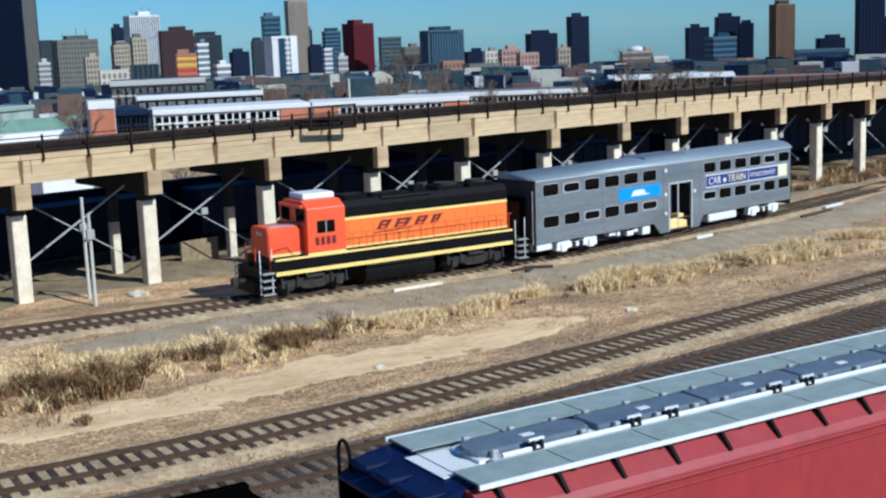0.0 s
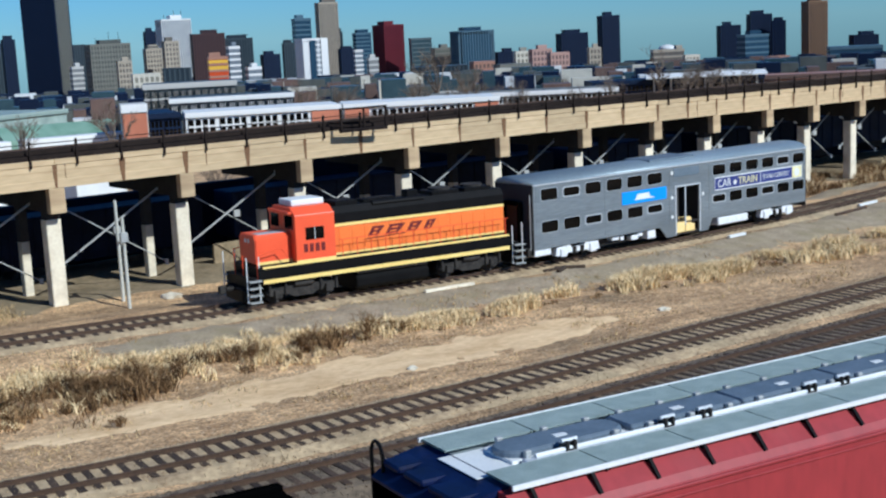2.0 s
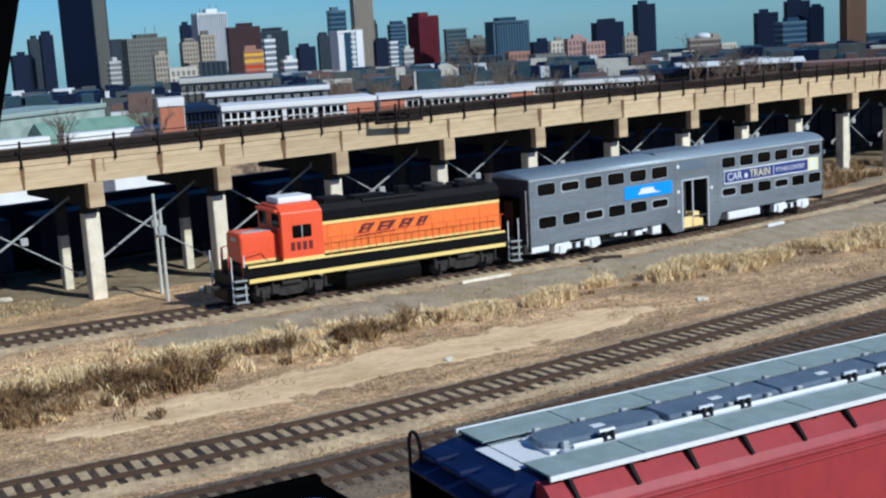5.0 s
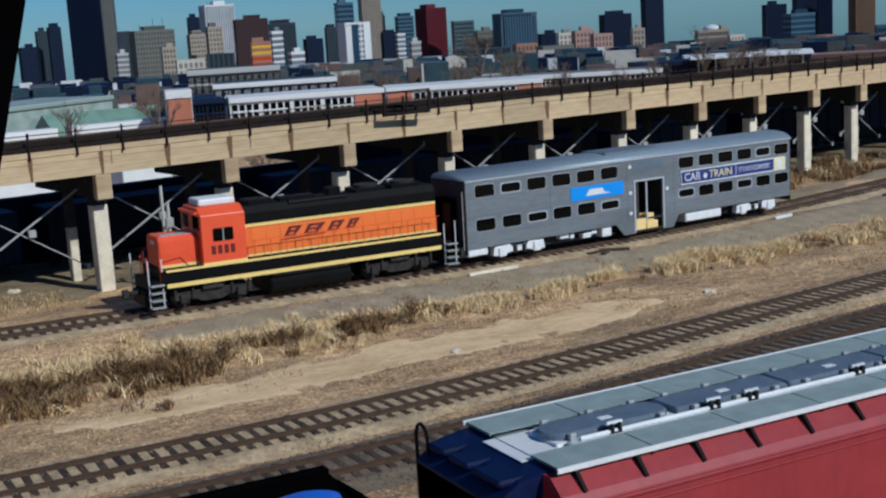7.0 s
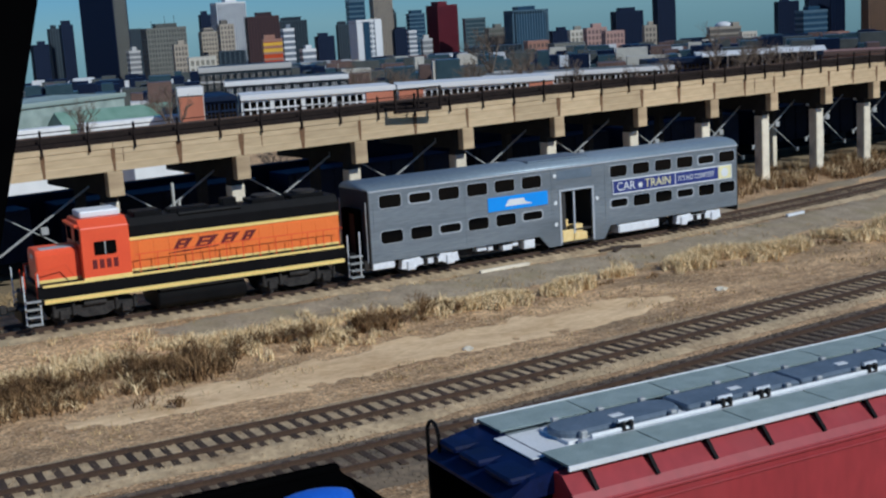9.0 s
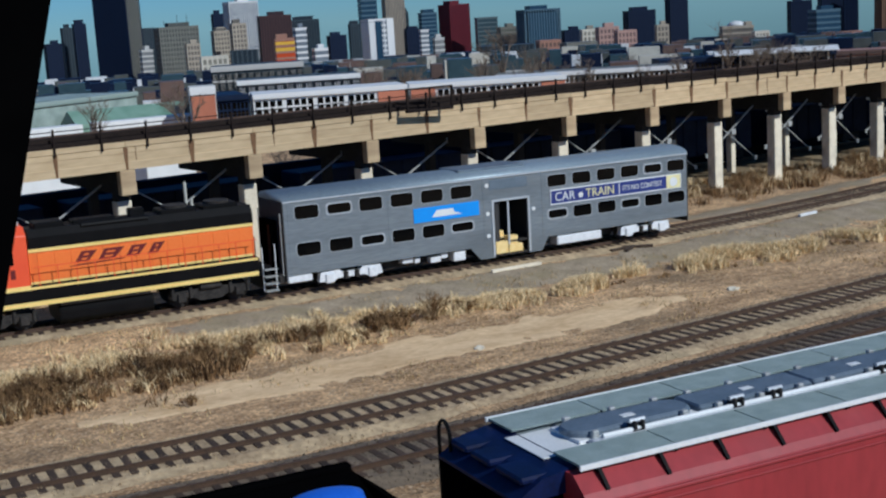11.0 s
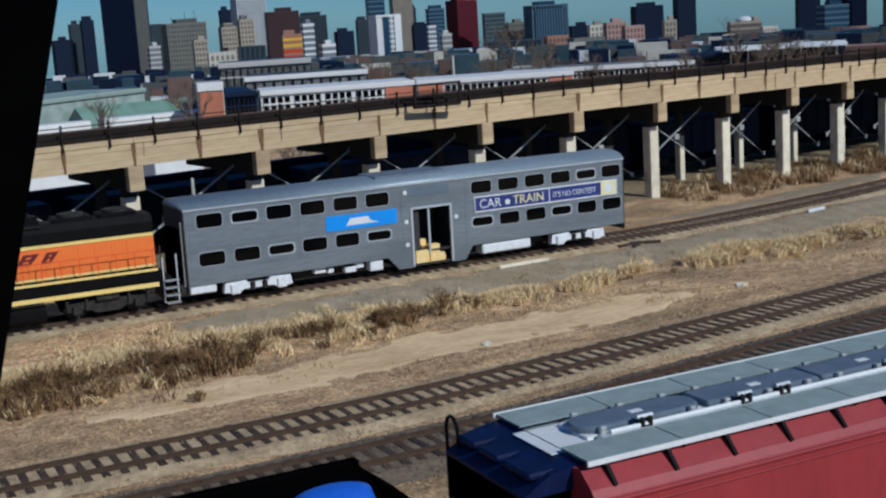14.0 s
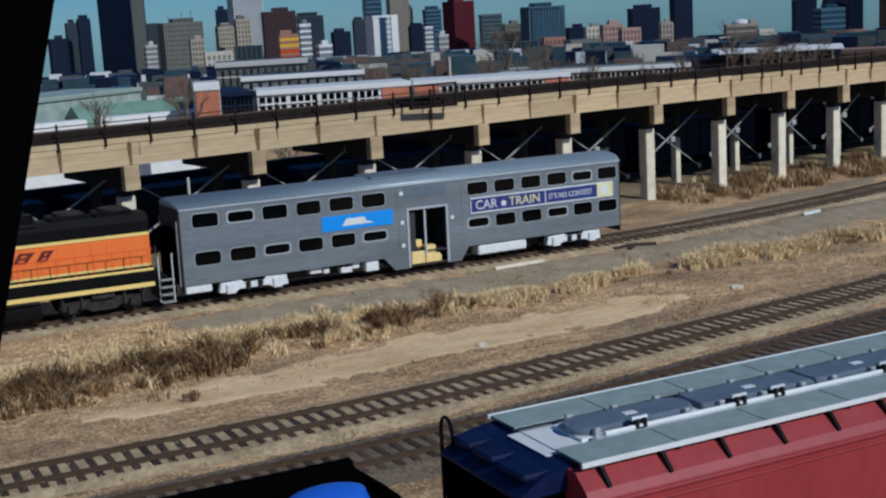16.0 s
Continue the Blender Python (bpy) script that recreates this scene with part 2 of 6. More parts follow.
def letters(text, size, material, parent, m, name="lettering", label="", depth=0.012, shear=0.0, width=1.0):
    cu = bpy.data.curves.new(name, "FONT")
    cu.body, cu.size, cu.extrude, cu.shear = text, size, depth, shear
    cu.align_x, cu.align_y = "CENTER", "CENTER"
    cu.resolution_u = 3
    tmp = bpy.data.objects.new("tmp", cu)
    me = bpy.data.meshes.new_from_object(tmp)
    bpy.data.objects.remove(tmp)
    bpy.data.curves.remove(cu)
    me.materials.append(material)
    ob = new(name, me)
    ob.parent = parent
    ob.matrix_basis = m @ Matrix.Diagonal((width, 1, 1, 1))
    if label:
        tagged(ob, label)
    return ob


# ---- ground ----
def track_two(x):
    return -22.4 + 0.135 * (math.log1p(math.exp(min(x + 8, 60) / 3.0)) * 3.0 if x < 50 else x + 8)


def bend():
    """The main line: straight at first, then curving away beside the viaduct and falling slightly."""
    out = []
    for sign in (-1, 1):
        x, y, s = 0.0, -2.92, 0.0
        while abs(s) < 130:
            out.append((s, x, y))
            a = radians(-0.03 + 17.13 * 0.5 * (1 + math.tanh((s - 20.5) / 18.0)))
            s += sign * 0.5
            x += sign * 0.5 * math.cos(a)
            y += sign * 0.5 * math.sin(a)
    return sorted(set(out))


BEND = bend()


BEND_S, BEND_X, BEND_Y = (np.array(c) for c in zip(*BEND))


def track_one(x):
    return float(np.interp(x, BEND_X, BEND_Y))


def fall(x, y=None):
    """The yard along the main line falls a little to the east; the line itself lies on a low bank."""
    c = track_one(min(100.0, max(-60.0, x)))
    y = c if y is None else y
    f = min(1.0, max(0.0, (y + 17.0) / 8.0))
    g = min(1.0, max(0.0, (6.5 - abs(y - c)) / 4.0))
    return -0.0088 * min(90.0, max(-60.0, x)) * f * f * (3 - 2 * f) + 0.42 * g * g * (3 - 2 * g)


def track_three(x):
    return track_two(x) - 4.5


def height_at(x, y):
    z = -0.32 + 0.10 * noise.noise((x * 0.12, y * 0.12, 0)) + 0.05 * noise.noise((x * 0.7, y * 0.7, 3))
    bank = math.exp(-((y - (-11.5 + 0.09 * max(0, x))) / 2.6) ** 2)
    z += bank * (0.28 + 0.22 * noise.noise((x * 0.25, y * 0.25, 7)))
    if y > 3:
        z += min(1, (y - 3) / 4) * 0.25 * (0.5 + noise.noise((x * 0.22, y * 0.22, 11)))
    return z - 0.03 + fall(x, y)


def land():
    xs = [-4000, -2000, -1000, -500, -250, -120, -80] + [-55 + 0.55 * i for i in range(230)] + [78 * 1.13 ** i for i in range(33)]
    ys = [-4000, -2000, -1000, -400, -150, -90] + [-62 + 0.6 * i for i in range(160)] + [40 * 1.14 ** i for i in range(36)]
    verts, faces = [], []
    for y in ys:
        for x in xs:
            z = -0.32 - 0.040 * max(0.0, math.hypot(x - EYE[0], y - EYE[1]) - 170)
            if -55 < x < 72 and -60 < y < 33:
                z += 0.10 * noise.noise((x * 0.12, y * 0.12, 0)) + 0.05 * noise.noise((x * 0.7, y * 0.7, 3))
                bank = math.exp(-((y - (-11.5 + 0.09 * max(0, x))) / 2.6) ** 2)
                z += bank * (0.28 + 0.22 * noise.noise((x * 0.25, y * 0.25, 7)))
                if y > 3:
                    z += min(1, (y - 3) / 4) * 0.25 * (0.5 + noise.noise((x * 0.22, y * 0.22, 11)))
            verts.append((x, y, z + (fall(x, y) if -200 < x < 200 and y < 120 else 0.0)))
    w = len(xs)
    for j in range(len(ys) - 1):
        for i in range(w - 1):
            faces.append((j * w + i, j * w + i + 1, (j + 1) * w + i + 1, (j + 1) * w + i))
    me = bpy.data.meshes.new("ground")
    me.from_pydata(verts, [], faces)
    me.materials.append(M_ground)
    for p in me.polygons:
        p.use_smooth = True
    return tagged(new("ground", me), "dry tan yard ground of dirt and gravel", "ground", kind="structure")


ground = land()


def track(name, centre, x0, x1, material, label, sleepers_from, sleepers_to, gap=0.56, rise=lambda x: 0.0):
    """Two rails on sleepers on a raised bed."""
    top = thing(name, label, "railway track", kind="structure")
    step = 1.4
    xs = [x0 + step * i for i in range(int((x1 - x0) / step) + 1)]
    bm = bmesh.new()
    rows = []
    for k, x in enumerate(xs):
        y = centre(x)
        wob = 0.18 * noise.noise((x * 0.5, y, 5))
        rows.append([bm.verts.new((x, y + dy, z + rise(x))) for dy, z in ((-2.35 + wob, -0.42), (-1.5 + wob * 0.4, -0.185), (0, -0.17), (1.5 + wob * 0.3, -0.185), (2.35 - wob, -0.42))])
    for a, b in zip(rows, rows[1:]):
        for i in range(4):
            bm.faces.new((a[i], a[i + 1], b[i + 1], b[i]))
    part("ballast", bm, material, top, "bed of crushed stone")
    for side in (-0.76, 0.76):
        bm = bmesh.new()
        prev = None
        prof = [(-0.07, -0.17), (0.07, -0.17), (0.07, -0.15), (0.012, -0.13), (0.012, -0.045), (0.037, -0.035), (0.037, 0.0), (-0.037, 0.0), (-0.037, -0.035), (-0.012, -0.045), (-0.012, -0.13), (-0.07, -0.15)]
        for x in xs:
            ring = [bm.verts.new((x, centre(x) + side + dy, z + rise(x))) for dy, z in prof]
            if prev:
                for i in range(len(prof)):
                    bm.faces.new((prev[i], prev[(i + 1) % 12], ring[(i + 1) % 12], ring[i]))
            prev = ring
        part("rail", bm, M_railrust, top, "rusty steel rail")
    bm = box(bmesh.new(), -0.125, 0.125, -1.3, 1.3, -0.30, -0.15, 0.012)
    first = None
    x, rng = sleepers_from, random.Random(len(name))
    while x < sleepers_to:
        a = math.degrees(math.atan2(centre(x + 0.5) - centre(x - 0.5), 1.0))
        m = pose(x, centre(x) + rng.uniform(-0.06, 0.06), rise(x) + rng.uniform(-0.012, 0.012), 0, 0, a + rng.uniform(-1.5, 1.5))
        if first is None:
            first = part("sleeper", bm, M_sleeper, top)
            first.matrix_basis = m
        else:
            again(first, m=m)
        x += gap + rng.uniform(-0.03, 0.03)
    return top


track("track_1", track_one, -60, 110, M_ballast, "single rusty track on pale ballast beside the viaduct", -32, 66, rise=fall)
track("track_2", track_two, -60, 110, M_ballast, "rusty curving track with dark timber sleepers on tan ballast", -28, 48)
track("track_3", track_three, -60, 110, M_ballastdark, "rusty track on dark dirty ballast", -24, 44)
track("track_4", lambda x: -39.0, -70, 90, M_ballastdark, "track beneath the standing freight wagons", -30, 12)


# ---- viaduct ----
def face(x):
    return 6.75 + 0.15 * x


def soffit(x):
    return 6.2 - 0.010 * max(0.0, x - 18)


BENTS = [-26.1, -18.75, -11.45, -4.2, 3.35, 11.05, 18.35, 25.7, 32.7, 39.0, 45.2, 51.0, 57.2, 63.6, 70.2, 77.0, 84.0, 91.0]
viaduct = thing("viaduct", "old stained concrete railway viaduct on square columns", "viaduct", kind="structure")
LEAN = math.degrees(math.atan(0.15))


def build_viaduct():
    rng = random.Random(4)
    for a, b in zip(BENTS, BENTS[1:]):
        n = 2
        for k in range(n):
            x0, x1 = a + (b - a) * k / n, a + (b - a) * (k + 1) / n
            length = (x1 - x0) / math.cos(radians(LEAN))
            xm = (x0 + x1) / 2
            bm = bmesh.new()
            # face slab with a projecting kerb and shallow horizontal board marks
            pts = [(0, 0), (0, 0.42), (0.02, 0.44), (0.02, 0.86), (0, 0.88), (0, 1.18), (-0.05, 1.20), (-0.05, 1.48), (0.7, 1.48), (0.7, 0.0)]
            extrude_profile(bm, pts, -length / 2 + 0.012, length / 2 - 0.012)
            g = part("girder_face", bm, M_conc, viaduct, "tan stained concrete edge girder")
            g.matrix_basis = pose(xm, face(xm), soffit(xm), 0, 0, LEAN)
            # dark leak stain at the joint
            bm = bmesh.new()
            w = rng.uniform(0.10, 0.20)
            extrude_side(bm, [(-w * 0.4, 0.02), (w * 0.5, 0.0), (w, 1.18), (-w, 1.18)], -0.008, 0.03)
            s = part("stain", bm, M_stain, viaduct, "brown rust streak at a joint")
            s.matrix_basis = pose(x0, face(x0) - 0.004, soffit(x0), 0, 0, LEAN)
            for _ in range(1 if rng.random() < 0.45 else 0):
                xs, w, lo = rng.uniform(x0 + 0.2, x1 - 0.2), rng.uniform(0.015, 0.045), rng.uniform(0.0, 0.5)
                bm = bmesh.new()
                extrude_side(bm, [(-w * 0.3, lo), (w * 0.2, lo - 0.05), (w, 1.18), (-w, 1.18)], -0.006, 0.03)
                s = part("stain", bm, M_stain, viaduct, "thin brown leak streak")
                s.matrix_basis = pose(xs, face(xs) - 0.004, soffit(xs), 0, 0, LEAN)
        xm = (a + b) / 2
        length = (b - a) / math.cos(radians(LEAN))
        # unseen rear slab, kept extra wide to block sun from the bays
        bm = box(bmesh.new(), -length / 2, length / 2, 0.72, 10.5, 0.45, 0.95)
        d = part("deck", bm, M_deck, viaduct, "dark deck slab kept wide to shade the bays below")
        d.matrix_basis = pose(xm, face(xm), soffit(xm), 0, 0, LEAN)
        bm = box(bmesh.new(), -length / 2, length / 2, -0.02, 3.7, 1.482, 1.74)
        box(bm, -length / 2, length / 2, 0.25, 0.6, 1.74, 2.02)
        d = part("walkway_timber", bm, M_deck, viaduct, "dark timber walkway along the deck edge")
        d.matrix_basis = pose(xm, face(xm), soffit(xm), 0, 0, LEAN)
        for yy in (1.7, 3.15):
            bm = box(bmesh.new(), -length / 2, length / 2, yy, yy + 0.09, 1.74, 1.92)
            d = part("rail", bm, M_railrust, viaduct)
            d.matrix_basis = pose(xm, face(xm), soffit(xm), 0, 0, LEAN)
        # handrail
        for k in range(3):
            x = a + (b - a) * (k + 0.5) / 3
            bm = box(bmesh.new(), -0.05, 0.05, 0.0, 0.10, 1.1, 2.45)
            d = part("railing_post", bm, M_deck, viaduct)
            d.matrix_basis = pose(x, face(x) - 0.16, soffit(x), 0, 0, LEAN)
        for z in (1.95, 2.3):
            bm = box(bmesh.new(), -length / 2, length / 2, 0.05, 0.09, z, z + 0.05)
            d = part("railing_bar", bm, M_deck, viaduct)
            d.matrix_basis = pose(xm, face(xm) - 0.16, soffit(xm), 0, 0, LEAN)
    for i, x in enumerate(BENTS):
        y, z = face(x), soffit(x)
        base = pose(x, y, 0, 0, 0, LEAN)
        bm = box(bmesh.new(), -0.42, 0.42, -0.02, 0.5, z - 1.32, z - 0.02, 0.03)
        part("cross_beam_end", bm, M_conc, viaduct, "pale concrete cross beam end").matrix_basis = base
        # inner beam coloured dark for deck shade; only its end stays pale
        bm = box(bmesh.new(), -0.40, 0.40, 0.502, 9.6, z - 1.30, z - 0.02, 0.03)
        part("cross_beam", bm, M_shade_conc, viaduct, "concrete cross beam coloured dark for shade").matrix_basis = base
        for row, yy in enumerate((1.25, 5.6)):
            if row == 0:
                # dark neck paints the cap's shadow onto the column top
                part("column_neck", box(bmesh.new(), -0.37, 0.37, yy - 0.34, yy + 0.34, z - 1.75, z - 1.3), M_shade_conc, viaduct, "column neck with shade put in its colour").matrix_basis = base
                bm = box(bmesh.new(), -0.40, 0.40, yy - 0.38, yy + 0.38, -1.6, z - 1.70, 0.04)
            else:
                # upper part of the rear column coloured dark as deck shade
                part("column_neck", box(bmesh.new(), -0.235, 0.235, yy - 0.275, yy + 0.275, 2.9, z - 1.3), M_shade_conc, viaduct, "column neck with shade put in its colour").matrix_basis = base
                bm = box(bmesh.new(), -0.24, 0.24, yy - 0.28, yy + 0.28, -1.6, 2.9, 0.04)
            part("column", bm, M_concpale, viaduct, "square pale concrete column").matrix_basis = base
    # crossed braces in the bays: a heavier bar rising, a thin one falling, a gusset where they meet
    for i in range(0, len(BENTS) - 3):
        x0, x1 = BENTS[i], BENTS[i + 1]
        w = x1 - x0
        for fa, za, fb, zb, thick, yy in ((0.08, 1.7, 0.90, soffit(x1) - 0.9, 0.095, 3.0), (0.14, soffit(x0) - 1.5, 0.92, 1.0, 0.06, 3.15)):
            xa, xb = x0 + w * fa, x0 + w * fb
            bm = beam(bmesh.new(), (xa, face(xa) + yy, za), (xb, face(xb) + yy, zb), thick, thick)
            beam(bm, (xa, face(xa) + yy, za - 0.16), (xa, face(xa) + yy, za + 0.16), 0.2, 0.1)
            beam(bm, (xb, face(xb) + yy, zb - 0.16), (xb, face(xb) + yy, zb + 0.16), 0.2, 0.1)
            part("brace", bm, M_steel, viaduct, "thin grey diagonal steel brace")
        xm = x0 + w * 0.53
        bm = box(bmesh.new(), xm - 0.2, xm + 0.2, face(xm) + 2.93, face(xm) + 3.2, 3.0, 3.4, 0.03)
        part("gusset", bm, M_steel, viaduct, "small steel gusset plate where braces cross")
    # small refuge platform on the edge
    bm = bmesh.new()
    box(bm, 5.4, 8.5, -0.30, 0.0, 1.38, 1.56)
    for x in (5.45, 8.45):
        box(bm, x - 0.07, x + 0.07, -0.30, -0.18, 1.56, 2.8)
    box(bm, 6.9, 7.0, -0.30, -0.22, 1.56, 2.8)
    box(bm, 5.4, 8.5, -0.29, -0.22, 2.7, 2.8)
    box(bm, 5.4, 8.5, -0.28, -0.23, 2.25, 2.3)
    part("refuge_platform", bm, M_deck, viaduct, "dark timber refuge platform with railing").matrix_basis = pose(0, face(0) - 0.16, soffit(6), 0, 0, 0) @ Matrix(((1, 0, 0, 0), (0.15, 1, 0, 0), (0, 0, 1, 0), (0, 0, 0, 1)))


build_viaduct()

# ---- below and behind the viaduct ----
# added backing wall; its near-black colour stands for deep shade behind the columns
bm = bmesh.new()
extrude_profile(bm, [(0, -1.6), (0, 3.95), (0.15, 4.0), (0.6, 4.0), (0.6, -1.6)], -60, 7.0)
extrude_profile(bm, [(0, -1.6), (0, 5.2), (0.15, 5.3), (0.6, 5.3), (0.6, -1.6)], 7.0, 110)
back = solid("wall_back", bm, M_navy, "near-black backing wall added to keep the viaduct bays dark", "wall", kind="structure")
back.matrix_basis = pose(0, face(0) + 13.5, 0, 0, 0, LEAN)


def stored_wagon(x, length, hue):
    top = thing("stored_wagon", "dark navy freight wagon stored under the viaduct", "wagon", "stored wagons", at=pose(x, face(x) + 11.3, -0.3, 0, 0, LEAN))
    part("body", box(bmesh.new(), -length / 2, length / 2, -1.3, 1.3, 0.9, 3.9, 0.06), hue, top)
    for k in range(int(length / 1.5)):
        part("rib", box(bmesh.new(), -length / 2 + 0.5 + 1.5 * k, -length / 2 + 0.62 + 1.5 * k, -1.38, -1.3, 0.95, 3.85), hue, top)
    for sx in (-1, 1):
        bm = box(bmesh.new(), sx * (length / 2 - 1.8) - 1.1, sx * (length / 2 - 1.8) + 1.1, -1.0, 1.0, 0.25, 0.85, 0.05)
        for dx in (-0.8, 0.8):
            rod(bm, (sx * (length / 2 - 1.8) + dx, -0.9, 0.42), (sx * (length / 2 - 1.8) + dx, 0.9, 0.42), 0.42, 12)
        part("bogie", bm, M_under, top)


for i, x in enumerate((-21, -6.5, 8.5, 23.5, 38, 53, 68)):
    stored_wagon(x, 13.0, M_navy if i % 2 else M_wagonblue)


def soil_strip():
    """Brown dirt beneath the viaduct, duller than the open yard."""
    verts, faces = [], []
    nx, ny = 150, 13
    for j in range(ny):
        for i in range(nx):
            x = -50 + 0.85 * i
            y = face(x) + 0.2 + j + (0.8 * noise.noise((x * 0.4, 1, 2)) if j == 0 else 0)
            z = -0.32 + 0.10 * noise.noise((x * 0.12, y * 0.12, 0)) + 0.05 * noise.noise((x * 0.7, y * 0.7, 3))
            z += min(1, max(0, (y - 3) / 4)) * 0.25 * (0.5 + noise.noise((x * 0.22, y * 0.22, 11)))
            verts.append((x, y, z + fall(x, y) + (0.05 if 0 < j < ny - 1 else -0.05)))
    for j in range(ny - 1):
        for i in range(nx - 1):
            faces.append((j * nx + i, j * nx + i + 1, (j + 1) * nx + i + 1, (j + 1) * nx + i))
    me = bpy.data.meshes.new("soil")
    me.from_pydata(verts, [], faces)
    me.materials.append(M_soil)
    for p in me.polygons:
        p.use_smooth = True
    tagged(new("ground_soil", me), "dull brown soil beneath the viaduct", "ground", kind="structure")


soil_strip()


def ground_patch(name, material, label, x0, x1, centre, half, seed):
    """A thin uneven spread of loose earth that dips under the ground at its ragged edge."""
    verts, faces = [], []
    nx, ny = int((x1 - x0) / 0.45) + 1, 26
    for j in range(ny):
        v = -1.25 + 2.5 * j / (ny - 1)
        for i in range(nx):
            x = x0 + 0.45 * i
            y = centre(x) + v * half
            ends = min(1.0, (x - x0) / 4, (x1 - x) / 4)
            keep = 1 - abs(v) + 0.55 * noise.noise((x * 0.5, y * 0.9, seed)) + 0.35 * noise.noise((x * 1.6, y * 1.9, seed)) - 0.9 * (1 - ends)
            verts.append((x, y, height_at(x, y) + 0.03 + max(-0.09, min(0.03, 0.12 * keep))))
    for j in range(ny - 1):
        for i in range(nx - 1):
            faces.append((j * nx + i, j * nx + i + 1, (j + 1) * nx + i + 1, (j + 1) * nx + i))
    me = bpy.data.meshes.new(name)
    me.from_pydata(verts, [], faces)
    me.materials.append(material)
    for p in me.polygons:
        p.use_smooth = True
    tagged(new(name, me), label, "ground", kind="structure")


ground_patch("ground_dust", M_dust, "pale dry sandy earth between bank and track", -19, 9, lambda x: -15.9 + 0.09 * (x + 6), 1.5, 3)
ground_patch("ground_gravel", M_greygravel, "grey-brown fine gravel beside the main line", -14, 60, lambda x: track_one(x) - 4.0, 1.7, 8)
ground_patch("ground_gravel", M_greygravel, "grey-brown fine gravel beside the main line", 18, 70, lambda x: track_one(x) + 3.6, 1.2, 5)


def slab_leaning(x, y):
    bm = box(bmesh.new(), -1.3, 1.3, -0.12, 0.12, 0, 1.55, 0.03)
    ob = solid("concrete_panel", bm, M_soil, "upright grey concrete panel under the viaduct", "panel")
    ob.matrix_basis = pose(x, y, -0.35, 0, 0, 12)


slab_leaning(0.2, 12.2)


def twin_pole(x, y):
    top = thing("signal_post", "pair of weathered white posts with a crossarm", "post", at=pose(x, y, -0.35))
    for dy, h in ((0.0, 4.9), (1.7, 5.6)):
        part("post", rod(bmesh.new(), (dy * 0.1, dy - 0.8, 0), (dy * 0.1, dy - 0.8, h), 0.10, 10, 0.08), M_pole, top)
    part("crossarm", beam(bmesh.new(), (0, -0.9, 3.4), (0.2, 1.0, 3.4), 0.1, 0.12), M_pole, top)
    part("box", box(bmesh.new(), -0.2, 0.2, -1.0, -0.7, 3.6, 4.1, 0.03), M_steel, top)


twin_pole(-8.7, 4.2)


def rubble(x, y, s, seed):
    bm = bmesh.new()
    bmesh.ops.create_icosphere(bm, subdivisions=2, radius=s)
    for v in bm.verts:
        v.co *= 1 + 0.45 * noise.noise(v.co * 2.2 / s + Vector((seed, 0, 0)))
        v.co.z *= 0.45
    ob = solid("rubble", bm, M_concpale, "chunk of pale broken concrete on the dirt", "rubble", "rubble")
    ob.matrix_basis = pose(x, y, height_at(x, y) + 0.05)


rubble(-6.1, 4.6, 0.55, 1)
rubble(-16.0, 8.6, 0.4, 2)

# ---- train ----
turning = []


def wheelset(x, radius, parent, material):
    bm = bmesh.new()
    for s in (-1, 1):
        rod(bm, (0, s * 0.69, 0), (0, s * 0.82, 0), radius, 24)
        rod(bm, (0, s * 0.66, 0), (0, s * 0.70, 0), radius + 0.03, 24)
        for k in range(4):
            a = radians(90 * k + 45)
            rod(bm, (0.25 * math.cos(a), s * 0.83, 0.25 * math.sin(a)), (0.25 * math.cos(a), s * 0.86, 0.25 * math.sin(a)), 0.05, 8)
    rod(bm, (0, -1.0, 0), (0, 1.0, 0), 0.09, 12)
    ob = part("wheelset", bm, material, parent, "steel wheels on an axle")
    ob.location = (x, 0, radius)
    turning.append((ob, radius))


